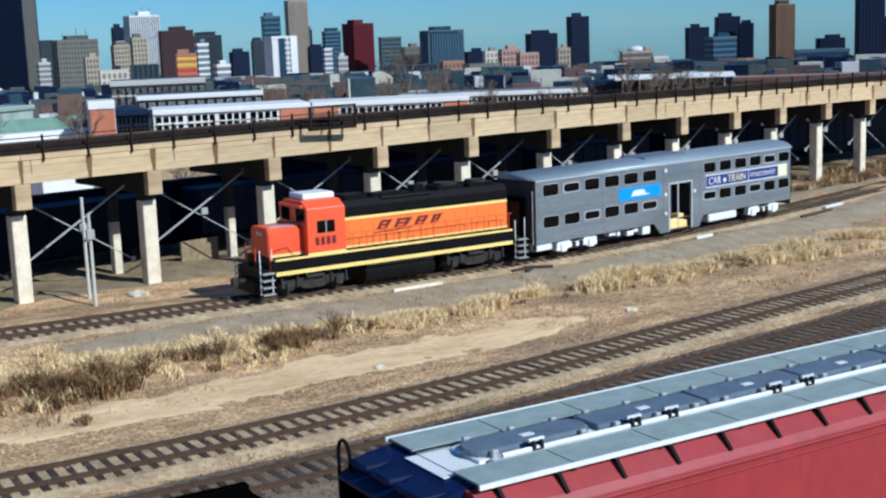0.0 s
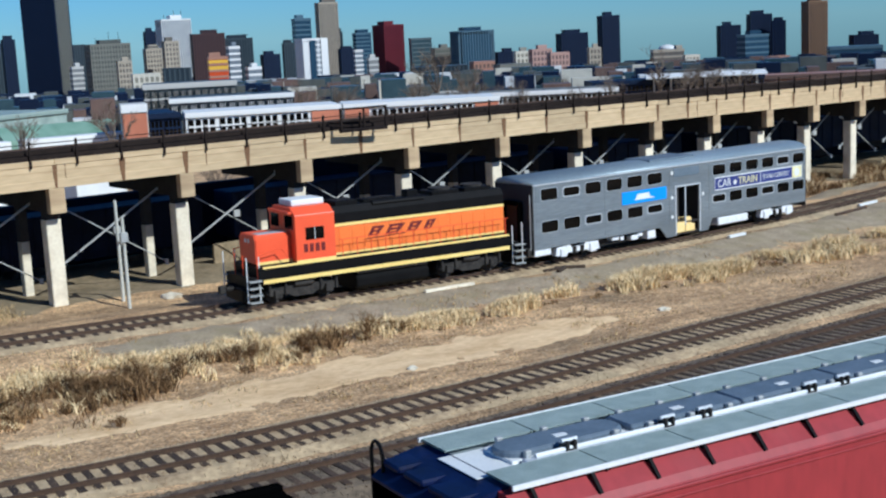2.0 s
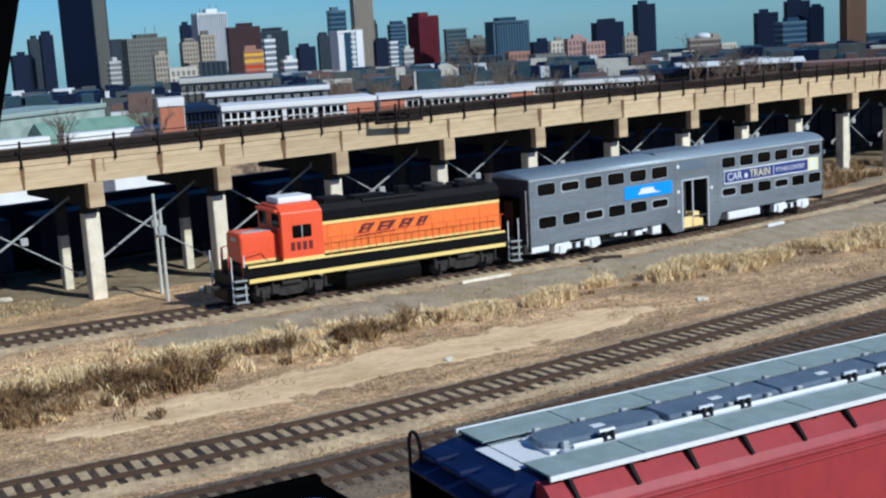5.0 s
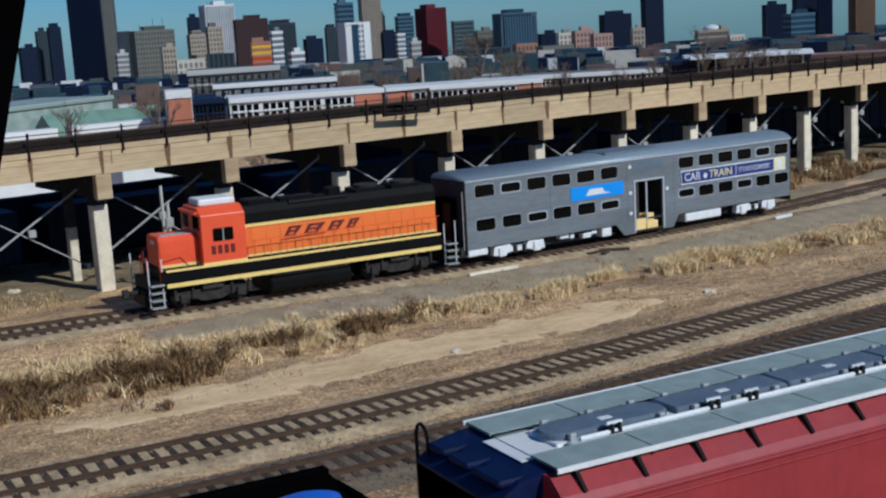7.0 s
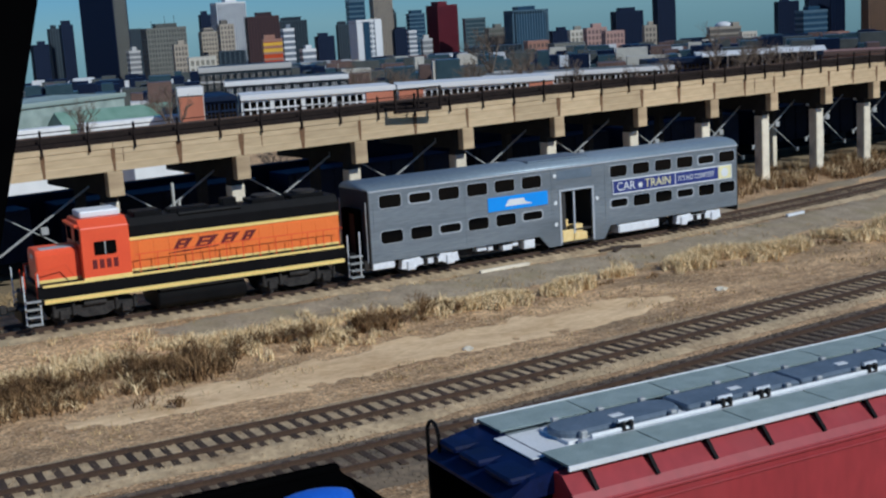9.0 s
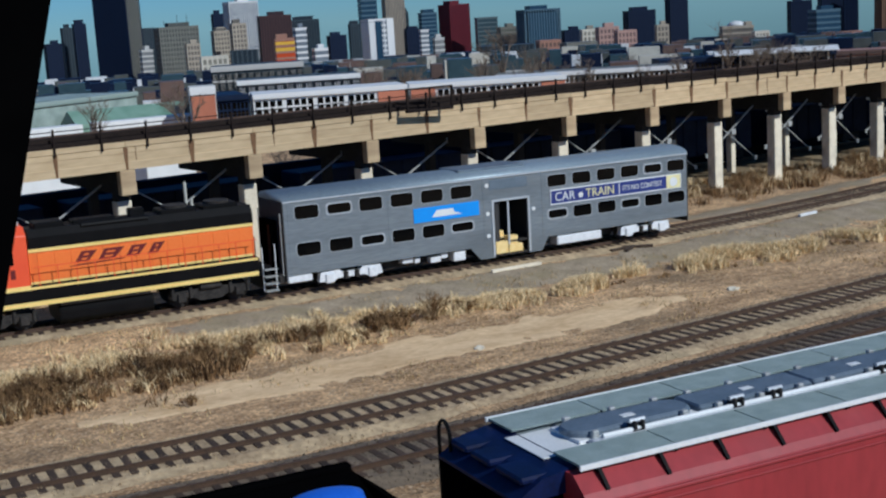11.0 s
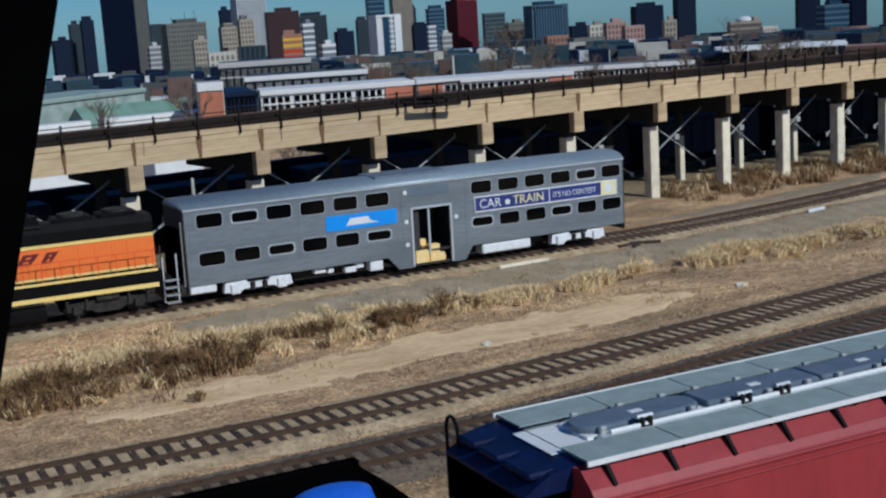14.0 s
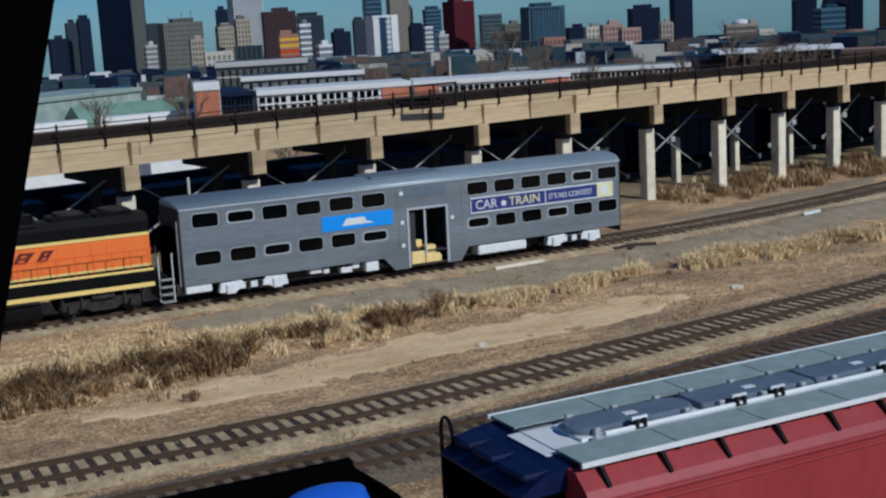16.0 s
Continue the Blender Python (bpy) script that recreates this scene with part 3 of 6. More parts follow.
def build_locomotive():
    top = thing("locomotive", "orange and black diesel road switcher locomotive with yellow stripe", "locomotive")
    # frame and walkway
    bm = box(bmesh.new(), -16.6, -2.0, -1.5, 1.5, 1.14, 1.94, 0.02)
    part("frame", bm, M_black, top, "black underframe and walkway")
    for s in (-1, 1):
        part("stripe", box(bmesh.new(), -16.35, -2.1, s * 1.515 - 0.012, s * 1.515 + 0.012, 1.86, 1.97), M_yellow, top, "yellow walkway edge stripe")
    for s in (-1, 1):
        bm = box(bmesh.new(), -16.35, -2.1, s * 1.515 - 0.012, s * 1.515 + 0.012, 1.13, 1.33)
        part("stripe", bm, M_yellow, top, "yellow sill stripe")
    # running hood, upper roof part chamfered
    bm = bmesh.new()
    extrude_profile(bm, [(-0.98, 1.90), (0.98, 1.90), (0.98, 1.98), (-0.98, 1.98)], -12.3, -2.05)
    part("lower_hood", bm, M_black, top, "black lower hood band")
    bm = bmesh.new()
    extrude_profile(bm, [(-0.96, 1.98), (0.96, 1.98), (0.96, 3.46), (-0.96, 3.46)], -12.3, -2.05)
    part("hood", bm, M_orange, top, "bright orange long hood side")
    bm = bmesh.new()
    extrude_profile(bm, [(-0.975, 3.46), (0.975, 3.46), (0.975, 4.05), (0.72, 4.38), (-0.72, 4.38), (-0.975, 4.05)], -12.25, -2.03)
    part("hood_roof", bm, M_black, top, "black hood roof")
    for s in (-1, 1):
        part("stripe", box(bmesh.new(), -12.3, -2.05, s * 0.985 - 0.012, s * 0.985 + 0.012, 3.40, 3.55), M_yellow, top, "yellow hood stripe")
        part("stripe", box(bmesh.new(), -12.3, -2.05, s * 0.985 - 0.010, s * 0.985 + 0.010, 1.99, 2.10), M_yellow, top, "yellow lower hood stripe")
    # hood doors
    door = None
    for s in (-1, 1):
        for k in range(13):
            x = -11.6 + 0.72 * k
            bm = box(bmesh.new(), -0.32, 0.32, -0.012, 0.012, 2.14, 3.3, 0.006)
            if door is None:
                door = part("hood_door", bm, M_orange, top)
                door.matrix_basis = pose(x, s * 0.965, 0)
            else:
                bm.free()
                again(door, m=pose(x, s * 0.965, 0))
    # roof gear
    for x0, x1, w, z in ((-11.9, -10.6, 0.6, 4.62), (-10.2, -8.3, 0.42, 4.55), (-7.6, -6.9, 0.3, 4.75), (-6.3, -4.6, 0.66, 4.58), (-4.3, -2.6, 0.66, 4.58)):
        part("roof_housing", box(bmesh.new(), x0, x1, -w, w, 4.3, z, 0.05), M_black, top)
    for x in (-5.45, -3.45):
        part("fan", rod(bmesh.new(), (x, 0, 4.5), (x, 0, 4.7), 0.6, 20), M_under, top, "round radiator fan")
    # air reservoir pipes along the roof edge
    part("air_tank", rod(bmesh.new(), (-9.9, -0.72, 4.32), (-6.9, -0.72, 4.32), 0.15, 12), M_black, top, "black air tank")
    # cab
    bm = bmesh.new()
    extrude_profile(bm, [(-1.5, 1.9), (1.5, 1.9), (1.5, 4.25), (0.95, 4.6), (-0.95, 4.6), (-1.5, 4.25)], -14.55, -12.4)
    bmesh.ops.bevel(bm, geom=[e for e in bm.edges], offset=0.03, segments=1, affect="EDGES")
    cab = part("cab", bm, M_red, top, "red-orange cab")
    part("cab_lower", box(bmesh.new(), -14.5, -12.42, -1.48, 1.48, 1.9, 1.93), M_black, top)
    part("stripe", box(bmesh.new(), -14.55, -12.4, -1.512, 1.512, 1.93, 2.06), M_yellow, top, "yellow cab stripe")
    for s in (-1, 1):
        bm = bmesh.new()
        extrude_side(bm, rounded(-14.0, -13.02, 3.02, 3.62, 0.06), s * 1.51 - 0.012, s * 1.51 + 0.012)
        w = part("cab_window", bm, M_glass, cab, "dark cab side window")
        part("window_bar", box(bmesh.new(), -13.54, -13.49, s * 1.53 - 0.01, s * 1.53 + 0.01, 3.02, 3.62), M_steel, cab)
    for y0, y1 in ((-1.25, -0.35), (0.35, 1.25)):
        part("windscreen", box(bmesh.new(), -14.575, -14.545, y0, y1, 3.55, 4.2, 0.01), M_glass, cab, "dark windscreen pane")
    part("cab_eave", box(bmesh.new(), -14.75, -14.5, -1.2, 1.2, 4.28, 4.42, 0.03), M_red, cab)
    bm = box(bmesh.new(), -14.35, -12.55, -0.75, 0.75, 4.6, 4.92, 0.08, 2)
    part("air_conditioner", bm, M_white, top, "white roof air conditioner")
    part("horn", rod(bmesh.new(), (-12.6, -0.5, 4.6), (-12.6, -0.5, 4.85), 0.07, 8), M_black, top)
    # short nose
    bm = bmesh.new()
    extrude_profile(bm, [(-0.98, 2.0), (0.98, 2.0), (0.98, 3.25), (0.8, 3.42), (-0.8, 3.42), (-0.98, 3.25)], -16.45, -14.56)
    bmesh.ops.bevel(bm, geom=[e for e in bm.edges], offset=0.05, segments=2, affect="EDGES")
    nose = part("nose", bm, M_red, top, "red-orange short nose")
    part("nose_base", box(bmesh.new(), -16.4, -14.56, -0.97, 0.97, 1.9, 2.02), M_black, top)
    for s in (-1, 1):
        part("stripe", box(bmesh.new(), -16.4, -14.56, s * 0.985 - 0.012, s * 0.985 + 0.012, 1.98, 2.12), M_yellow, nose, "yellow nose stripe")
    for y in (-0.18, 0.18):
        part("headlight", rod(bmesh.new(), (-16.47, y, 3.1), (-16.44, y, 3.1), 0.11, 12), M_white, nose, "round headlight")
    part("nose_top_panel", box(bmesh.new(), -16.2, -14.7, -0.75, -0.05, 3.42, 3.435), M_rim, nose)
    # handrails: posts and rails
    for s in (-1, 1):
        post = None
        for k in range(13):
            x = -12.0 + 0.81 * k
            bm = rod(bmesh.new(), (0, 0, 1.9), (0, 0, 2.82), 0.022, 6)
            if post is None:
                post = part("handrail_post", bm, M_red, top)
                post.matrix_basis = pose(x, s * 1.44, 0)
            else:
                bm.free()
                again(post, m=pose(x, s * 1.44, 0))
        part("handrail", rod(bmesh.new(), (-12.2, s * 1.44, 2.82), (-2.1, s * 1.44, 2.82), 0.02, 6), M_red, top, "long side handrail")
        for x0, x1 in ((-16.6, -14.9),):
            bm = rod(bmesh.new(), (x0, s * 1.42, 1.4), (x0, s * 1.42, 2.55), 0.025, 6)
            rod(bm, (x0, s * 1.42, 2.55), (x1 - 0.4, s * 1.42, 2.75), 0.025, 6)
            rod(bm, (x1 - 0.4, s * 1.42, 2.75), (x1, s * 1.42, 2.2), 0.025, 6)
            part("handrail", bm, M_red, top, "bent nose handrail")
        # end steps
        for xs in (-16.85, -1.55):
            bm = bmesh.new()
            for x in (xs - 0.32, xs + 0.32):
                rod(bm, (x, s * 1.46, 0.3), (x, s * 1.46, 2.5 if x > xs or xs < -10 else 2.4), 0.03, 6)
            st = part("end_steps", bm, M_white, top, "white-edged boarding steps")
            for z in (0.32, 0.66, 1.0, 1.34):
                part("step", box(bmesh.new(), xs - 0.32, xs + 0.32, s * 1.5 - 0.28, s * 1.5, z - 0.02, z + 0.035), M_steel, st)
        part("end_post", rod(bmesh.new(), (-16.95, s * 0.5, 1.3), (-16.95, s * 0.5, 2.5), 0.025, 6), M_red, top)
    for xs, d in ((-16.95, -1), (-1.75, 1)):
        part("end_platform", box(bmesh.new(), min(xs, xs + 0.3) - 0.1, max(xs, xs + 0.3), -1.45, 1.45, 0.75, 1.5, 0.03), M_black, top, "black pilot plate")
        bm = box(bmesh.new(), xs - 0.35 if d < 0 else xs, xs if d < 0 else xs + 0.4, -1.1, 1.1, 0.25, 0.95, 0.08)
        part("pilot", bm, M_black, top, "black snow plough pilot")
        bm = rod(bmesh.new(), (xs + d * 0.2, 0, 0.85), (xs + d * 0.95, 0, 0.85), 0.12, 8)
        box(bm, xs + d * 0.95 - 0.16, xs + d * 0.95 + 0.16, -0.16, 0.16, 0.66, 1.06, 0.04)
        part("coupler", bm, M_under, top, "knuckle coupler")
    # fuel tank
    bm = bmesh.new()
    extrude_profile(bm, [(-1.15, 0.1), (1.15, 0.1), (1.42, 0.35), (1.42, 0.72), (1.2, 0.95), (-1.2, 0.95), (-1.42, 0.72), (-1.42, 0.35)], -11.3, -7.1)
    bmesh.ops.bevel(bm, geom=[e for e in bm.edges], offset=0.04, segments=2, affect="EDGES")
    part("fuel_tank", bm, M_black, top, "black fuel tank")
    part("air_pipe", rod(bmesh.new(), (-11.2, -1.35, 1.05), (-7.2, -1.35, 1.05), 0.09, 10), M_under, top)
    # trucks
    for xc in (-14.15, -4.4):
        bm = bmesh.new()
        for s in (-1, 1):
            extrude_side(bm, [(xc - 1.95, 0.55), (xc - 1.7, 0.78), (xc - 0.6, 0.84), (xc + 0.6, 0.84), (xc + 1.7, 0.78), (xc + 1.95, 0.55), (xc + 1.7, 0.42), (xc + 0.9, 0.5), (xc + 0.5, 0.28), (xc - 0.5, 0.28), (xc - 0.9, 0.5), (xc - 1.7, 0.42)], s * 1.12 - 0.09, s * 1.12 + 0.09)
            for dx in (-1.37, 1.37):
                box(bm, xc + dx - 0.2, xc + dx + 0.2, s * 1.25 - 0.1, s * 1.25 + 0.1, 0.3, 0.72, 0.03)
                rod(bm, (xc + dx + 0.42, s * 1.24, 0.45), (xc + dx + 0.42, s * 1.24, 1.0), 0.08, 8)
                rod(bm, (xc + dx - 0.42, s * 1.24, 0.45), (xc + dx - 0.42, s * 1.24, 1.0), 0.08, 8)
            rod(bm, (xc - 0.5, s * 1.28, 0.9), (xc + 0.5, s * 1.28, 0.9), 0.12, 10)
        box(bm, xc - 0.4, xc + 0.4, -1.1, 1.1, 0.5, 1.14)
        part("truck", bm, M_under, top, "dirty black two-axle truck")
        for dx in (-1.37, 1.37):
            wheelset(xc + dx, 0.51, top, M_under)
    # lettering as plain slanted shapes, road number as plain bars
    for k, w in enumerate((0.80, 1.0, 0.80, 0.62)):
        x = -10.35 + (0, 1.02, 2.25, 3.25)[k]
        bm = bmesh.new()
        extrude_side(bm, [(x, 2.72), (x + w * 0.72, 2.72), (x + w + 0.22, 3.2), (x + 0.32, 3.2)], -0.992, -0.98)
        mark = part("emblem_block", bm, M_lettering, top, "slanted dark red block of the side emblem")
        bm = bmesh.new()
        extrude_side(bm, [(x + 0.26, 2.81), (x + w * 0.62, 2.81), (x + w * 0.62 + 0.08, 2.90), (x + 0.32, 2.90)], -0.998, -0.99)
        part("emblem_gap", bm, M_orange, mark)
        bm = bmesh.new()
        extrude_side(bm, [(x + 0.38, 3.00), (x + w * 0.74, 3.00), (x + w * 0.74 + 0.08, 3.09), (x + 0.44, 3.09)], -0.998, -0.99)
        part("emblem_gap", bm, M_orange, mark)
    bm = bmesh.new()
    extrude_side(bm, [(-10.6, 2.58), (-9.6, 2.60), (-8.2, 2.66), (-8.1, 2.70), (-10.3, 2.64)], -0.992, -0.98)
    part("emblem_swoosh", bm, M_lettering, top, "dark red underline of the side emblem")
    for k in range(4):
        x = -14.12 + 0.31 * k
        bm = box(bmesh.new(), x, x + 0.2, -1.52, -1.505, 2.42, 2.82)
        part("number_bar", bm, M_lettering, top, "dark red bar of the road number")
    return top


locomotive = build_locomotive()


def car_window(x0, x1, z0, z1, top, rim=False):
    if rim:
        bm = bmesh.new()
        extrude_side(bm, rounded(x0 - 0.07, x1 + 0.07, z0 - 0.07, z1 + 0.07, 0.18), -1.512, -1.49)
        fr = part("window_frame", bm, M_rim, top, "bright window frame")
    else:
        bm = bmesh.new()
        extrude_side(bm, rounded(x0 - 0.035, x1 + 0.035, z0 - 0.035, z1 + 0.035, 0.2), -1.508, -1.49)
        fr = part("window_frame", bm, M_rim, top)
    bm = bmesh.new()
    extrude_side(bm, rounded(x0, x1, z0, z1, 0.16), -1.518, -1.495)
    part("window_pane", bm, M_glass, fr, "dark rounded window pane")


def build_coach():
    top = thing("bilevel_coach", "grey stainless steel bilevel gallery coach with two window rows", "passenger coach")
    # side walls with the dropped centre sill; the door opening goes through the near wall
    low = [(0.06, 0.88), (10.15, 0.88), (10.75, 0.22), (11.62, 0.22), (11.62, 3.12), (13.7, 3.12), (13.7, 0.22), (14.5, 0.22), (14.95, 0.9), (24.34, 0.9), (24.34, 4.42), (0.06, 4.42)]
    bm = bmesh.new()
    extrude_side(bm, low, -1.5, -1.42)
    part("side_wall", bm, M_silver, top, "ribbed grey stainless side")
    far = [(0.06, 0.88), (10.15, 0.88), (10.75, 0.22), (14.5, 0.22), (14.95, 0.9), (24.34, 0.9), (24.34, 4.42), (0.06, 4.42)]
    bm = bmesh.new()
    extrude_side(bm, far, 1.42, 1.5)
    part("side_wall", bm, M_silver, top, "ribbed grey stainless side")
    part("floor", box(bmesh.new(), 0.1, 24.3, -1.41, 1.41, 0.9, 1.0), M_under, top)
    part("centre_floor", box(bmesh.new(), 10.9, 14.4, -1.41, 1.41, 0.25, 0.35), M_under, top)
    for x in (11.2, 14.1):
        part("bulkhead", box(bmesh.new(), x - 0.03, x + 0.03, -1.41, 1.41, 0.35, 4.4), M_interior, top)
    part("bulkhead", box(bmesh.new(), 11.2, 14.1, 1.0, 1.06, 0.35, 4.4), M_interior, top)
    # roof: rounded
    pts = [(-1.53, 4.40), (1.53, 4.40), (1.5, 4.5)]
    for k in range(1, 8):
        a = math.pi * k / 8
        pts.append((1.42 * math.cos(a), 4.52 + 0.33 * math.sin(a)))
    pts.append((-1.5, 4.5))
    bm = bmesh.new()
    extrude_profile(bm, pts, 0.0, 24.4)
    part("roof", bm, M_roof, top, "pale weathered steel roof", True)
    part("gutter", box(bmesh.new(), 0.02, 24.38, -1.56, -1.50, 4.36, 4.44), M_rim, top)
    part("roof_plate", box(bmesh.new(), 9.9, 13.9, -1.0, 1.0, 4.72, 4.88, 0.04), M_hatch, top, "grey roof equipment cover")
    # ends
    # end walls coloured dark to carry the shadow at the vehicle ends
    for x in (0.0, 24.34):
        part("end_wall", box(bmesh.new(), x, x + 0.06, -1.5, 1.5, 0.6, 4.44), M_interior, top, "dark coach end wall with shadow put in its colour")
    for x0, x1 in ((-0.35, 0.0), (24.4, 24.75)):
        bm = bmesh.new()
        for y in (-0.75, 0.6):
            box(bm, x0, x1, y, y + 0.15, 1.0, 3.3, 0.03)
        box(bm, x0, x1, -0.75, 0.75, 3.3, 3.5, 0.04)
        box(bm, x0, x1, -0.75, 0.75, 0.85, 1.0, 0.03)
        part("gangway", bm, M_blackrubber, top, "black rubber gangway")
    for y in (-1.38, 1.38):
        part("grab_rail", rod(bmesh.new(), (-0.09, y, 0.9), (-0.09, y, 3.9), 0.03, 6), M_steel, top)
    bm = box(bmesh.new(), -0.28, -0.02, -1.35, 1.35, 0.55, 1.0)
    part("end_sill", bm, M_under, top)
    part("corner_step", box(bmesh.new(), 0.1, 1.35, -1.46, -1.1, 0.5, 0.86, 0.04), M_trucksilver, top, "silver corner step")
    for d, x in ((-1, -0.25), (1, 24.65)):
        bm = rod(bmesh.new(), (x, 0, 0.85), (x + d * 0.5, 0, 0.85), 0.1, 8)
        box(bm, x + d * 0.5 - 0.15, x + d * 0.5 + 0.15, -0.15, 0.15, 0.68, 1.04, 0.03)
        part("coupler", bm, M_under, top)
    # fine horizontal corrugation below and between windows
    for z in (1.15, 1.3, 1.45):
        for x0, x1 in ((0.1, 11.3), (13.95, 24.3)):
            part("rib", box(bmesh.new(), x0, x1, -1.51, -1.497, z, z + 0.03), M_silver, top)
    part("seam", box(bmesh.new(), 0.1, 11.5, -1.512, -1.497, 3.40, 3.43), M_silver, top)
    for x in (0.25, 5.55, 11.0, 14.6):
        part("seam", box(bmesh.new(), x, x + 0.03, -1.512, -1.497, 1.0, 4.3), M_silver, top)
    # windows
    for k in range(6):
        x = 0.62 + 1.70 * k
        small_up, small_low = k == 1, k in (2, 5)
        car_window(x, x + 1.24, 3.60 if small_up else 3.52, 4.06 if small_up else 4.16, top, small_up)
        car_window(x, x + 1.24, 1.86 if small_low else 1.76, 2.28 if small_low else 2.38, top, small_low)
        x = 14.98 + 1.60 * k
        small_up, small_low = k == 4, k in (0, 3)
        car_window(x, x + 1.18, 3.60 if small_up else 3.52, 4.04 if small_up else 4.14, top, small_up)
        car_window(x, x + 1.18, 1.86 if small_low else 1.76, 2.28 if small_low else 2.38, top, small_low)
    # door
    bm = bmesh.new()
    box(bm, 11.50, 11.62, -1.53, -1.40, 0.3, 3.22)
    box(bm, 13.7, 13.82, -1.53, -1.40, 0.3, 3.22)
    box(bm, 11.62, 13.7, -1.53, -1.40, 3.12, 3.22)
    frame_ob = part("door_frame", bm, M_rim, top, "bright door frame round the open doorway")
    part("door_post", box(bmesh.new(), 12.5, 12.6, -1.42, -1.34, 0.35, 3.12), M_rim, frame_ob)
    part("door_leaf", box(bmesh.new(), 11.64, 12.05, -1.30, -1.25, 0.4, 3.1), M_interior, frame_ob, "dark folded door leaf")
    for k in range(4):
        part("stair", box(bmesh.new(), 11.75 + 0.12 * k, 13.42 - 0.22 * k, -1.38 + 0.28 * k, -1.1 + 0.28 * k, 0.35, 0.62 + 0.26 * k, 0.02), M_amber, top, "yellow-edged entrance step")
    part("stair_block", box(bmesh.new(), 11.7, 12.45, -1.46, -1.0, 0.36, 1.0, 0.03), M_amber, top, "pale yellow entrance step block")
    part("stair_block", box(bmesh.new(), 12.5, 13.35, -1.46, -1.0, 0.36, 0.78, 0.03), M_amber, top, "pale yellow entrance step block")
    part("stair_block", box(bmesh.new(), 12.5, 13.1, -1.40, -0.95, 0.782, 1.22, 0.03), M_amber, top, "pale yellow entrance step block")
    part("roof_panel", box(bmesh.new(), 11.4, 13.7, -1.512, -1.497, 3.75, 4.25), M_hatch, top, "grey panel over the door")
    for x, z in ((11.25, 4.0), (11.25, 2.55), (11.25, 1.4), (14.05, 2.5)):
        part("marker_light", rod(bmesh.new(), (x, -1.53, z), (x, -1.49, z), 0.11, 10), M_white, top, "white marker light")
    # blue sign with a pale mark
    sign = part("sign", box(bmesh.new(), 6.95, 10.75, -1.53, -1.50, 2.56, 3.30, 0.01), M_blue, top, "bright blue sign with a white mark")
    bm = bmesh.new()
    extrude_side(bm, [(8.0, 2.76), (9.75, 2.76), (9.3, 2.9), (9.2, 3.1), (8.25, 3.1)], -1.538, -1.528)
    part("sign_mark", bm, M_white, sign, "white shape on the sign")
    # long banner
    ban = part("banner", box(bmesh.new(), 15.1, 23.95, -1.53, -1.50, 2.52, 3.34, 0.01), M_navy_banner, top, "navy banner with cream lettering")
    for z in (2.54, 3.29):
        part("banner_edge", box(bmesh.new(), 15.12, 23.93, -1.538, -1.528, z, z + 0.07), M_white, ban)
    for x in (15.12, 19.6, 23.88):
        part("banner_edge", box(bmesh.new(), x, x + 0.05, -1.538, -1.528, 2.60, 3.28), M_white, ban)
    up = pose(0, 0, 0, 90, 0, 0)
    letters("CAR", 0.66, M_white, ban, pose(16.05, -1.535, 2.93) @ up, label="white lettering")
    letters("TRAIN", 0.66, M_cream, ban, pose(18.35, -1.535, 2.93) @ up, label="cream lettering")
    part("banner_star", rod(bmesh.new(), (17.08, -1.545, 2.9), (17.08, -1.53, 2.9), 0.17, 5), M_white, ban)
    letters("IT'S NO CONTEST", 0.40, M_white, ban, pose(21.2, -1.535, 2.93) @ up, label="small white lettering", width=0.84)
    part("badge", box(bmesh.new(), 22.88, 23.86, -1.545, -1.53, 2.58, 3.30, 0.006), M_cream, ban, "cream panel with a pale sun disc")
    part("badge_disc", rod(bmesh.new(), (23.36, -1.56, 2.93), (23.36, -1.544, 2.93), 0.27, 16), M_white, ban, "pale round disc")
    # below the floor
    part("tank", box(bmesh.new(), 15.5, 18.4, -1.5, -0.7, 0.36, 0.84, 0.06), M_trucksilver, top, "silver equipment box")
    part("battery_box", box(bmesh.new(), 9.2, 9.9, -1.4, -0.8, 0.32, 0.85, 0.04), M_trucksilver, top, "pale battery box")
    for x0, x1, z in ((6.3, 6.9, 0.72), (7.0, 7.3, 0.66), (7.9, 8.5, 0.55), (8.5, 8.9, 0.7)):
        part("underfloor_box", box(bmesh.new(), x0, x1, -1.3, -0.9, z - 0.14, z + 0.14, 0.03), M_trucksilver, top)
    part("underframe", box(bmesh.new(), 5.2, 10.1, -0.9, 0.9, 0.4, 0.9), M_under, top)
    part("underframe", box(bmesh.new(), 15.0, 19.6, -0.7, 0.9, 0.4, 0.9), M_under, top)
    for xc in (3.4, 21.4):
        bm = bmesh.new()
        extrude_side(bm, [(xc - 1.7, 0.35), (xc - 1.62, 0.8), (xc - 0.6, 0.84), (xc - 0.5, 0.68), (xc + 0.5, 0.68), (xc + 0.6, 0.84), (xc + 1.62, 0.8), (xc + 1.7, 0.35), (xc + 1.0, 0.28), (xc + 0.7, 0.42), (xc - 0.7, 0.42), (xc - 1.0, 0.28)], -1.44, -1.10)
        tr = part("truck", bm, M_trucksilver, top, "silver-painted truck frame")
        for dx in (-1.15, 1.15):
            part("axle_box", box(bmesh.new(), xc + dx - 0.24, xc + dx + 0.24, -1.54, -1.42, 0.24, 0.74, 0.05), M_trucksilver, tr)
        part("spring", rod(bmesh.new(), (xc - 0.3, -1.47, 0.36), (xc - 0.3, -1.47, 0.70), 0.12, 10), M_under, tr)
        part("spring", rod(bmesh.new(), (xc + 0.3, -1.47, 0.36), (xc + 0.3, -1.47, 0.70), 0.12, 10), M_under, tr)
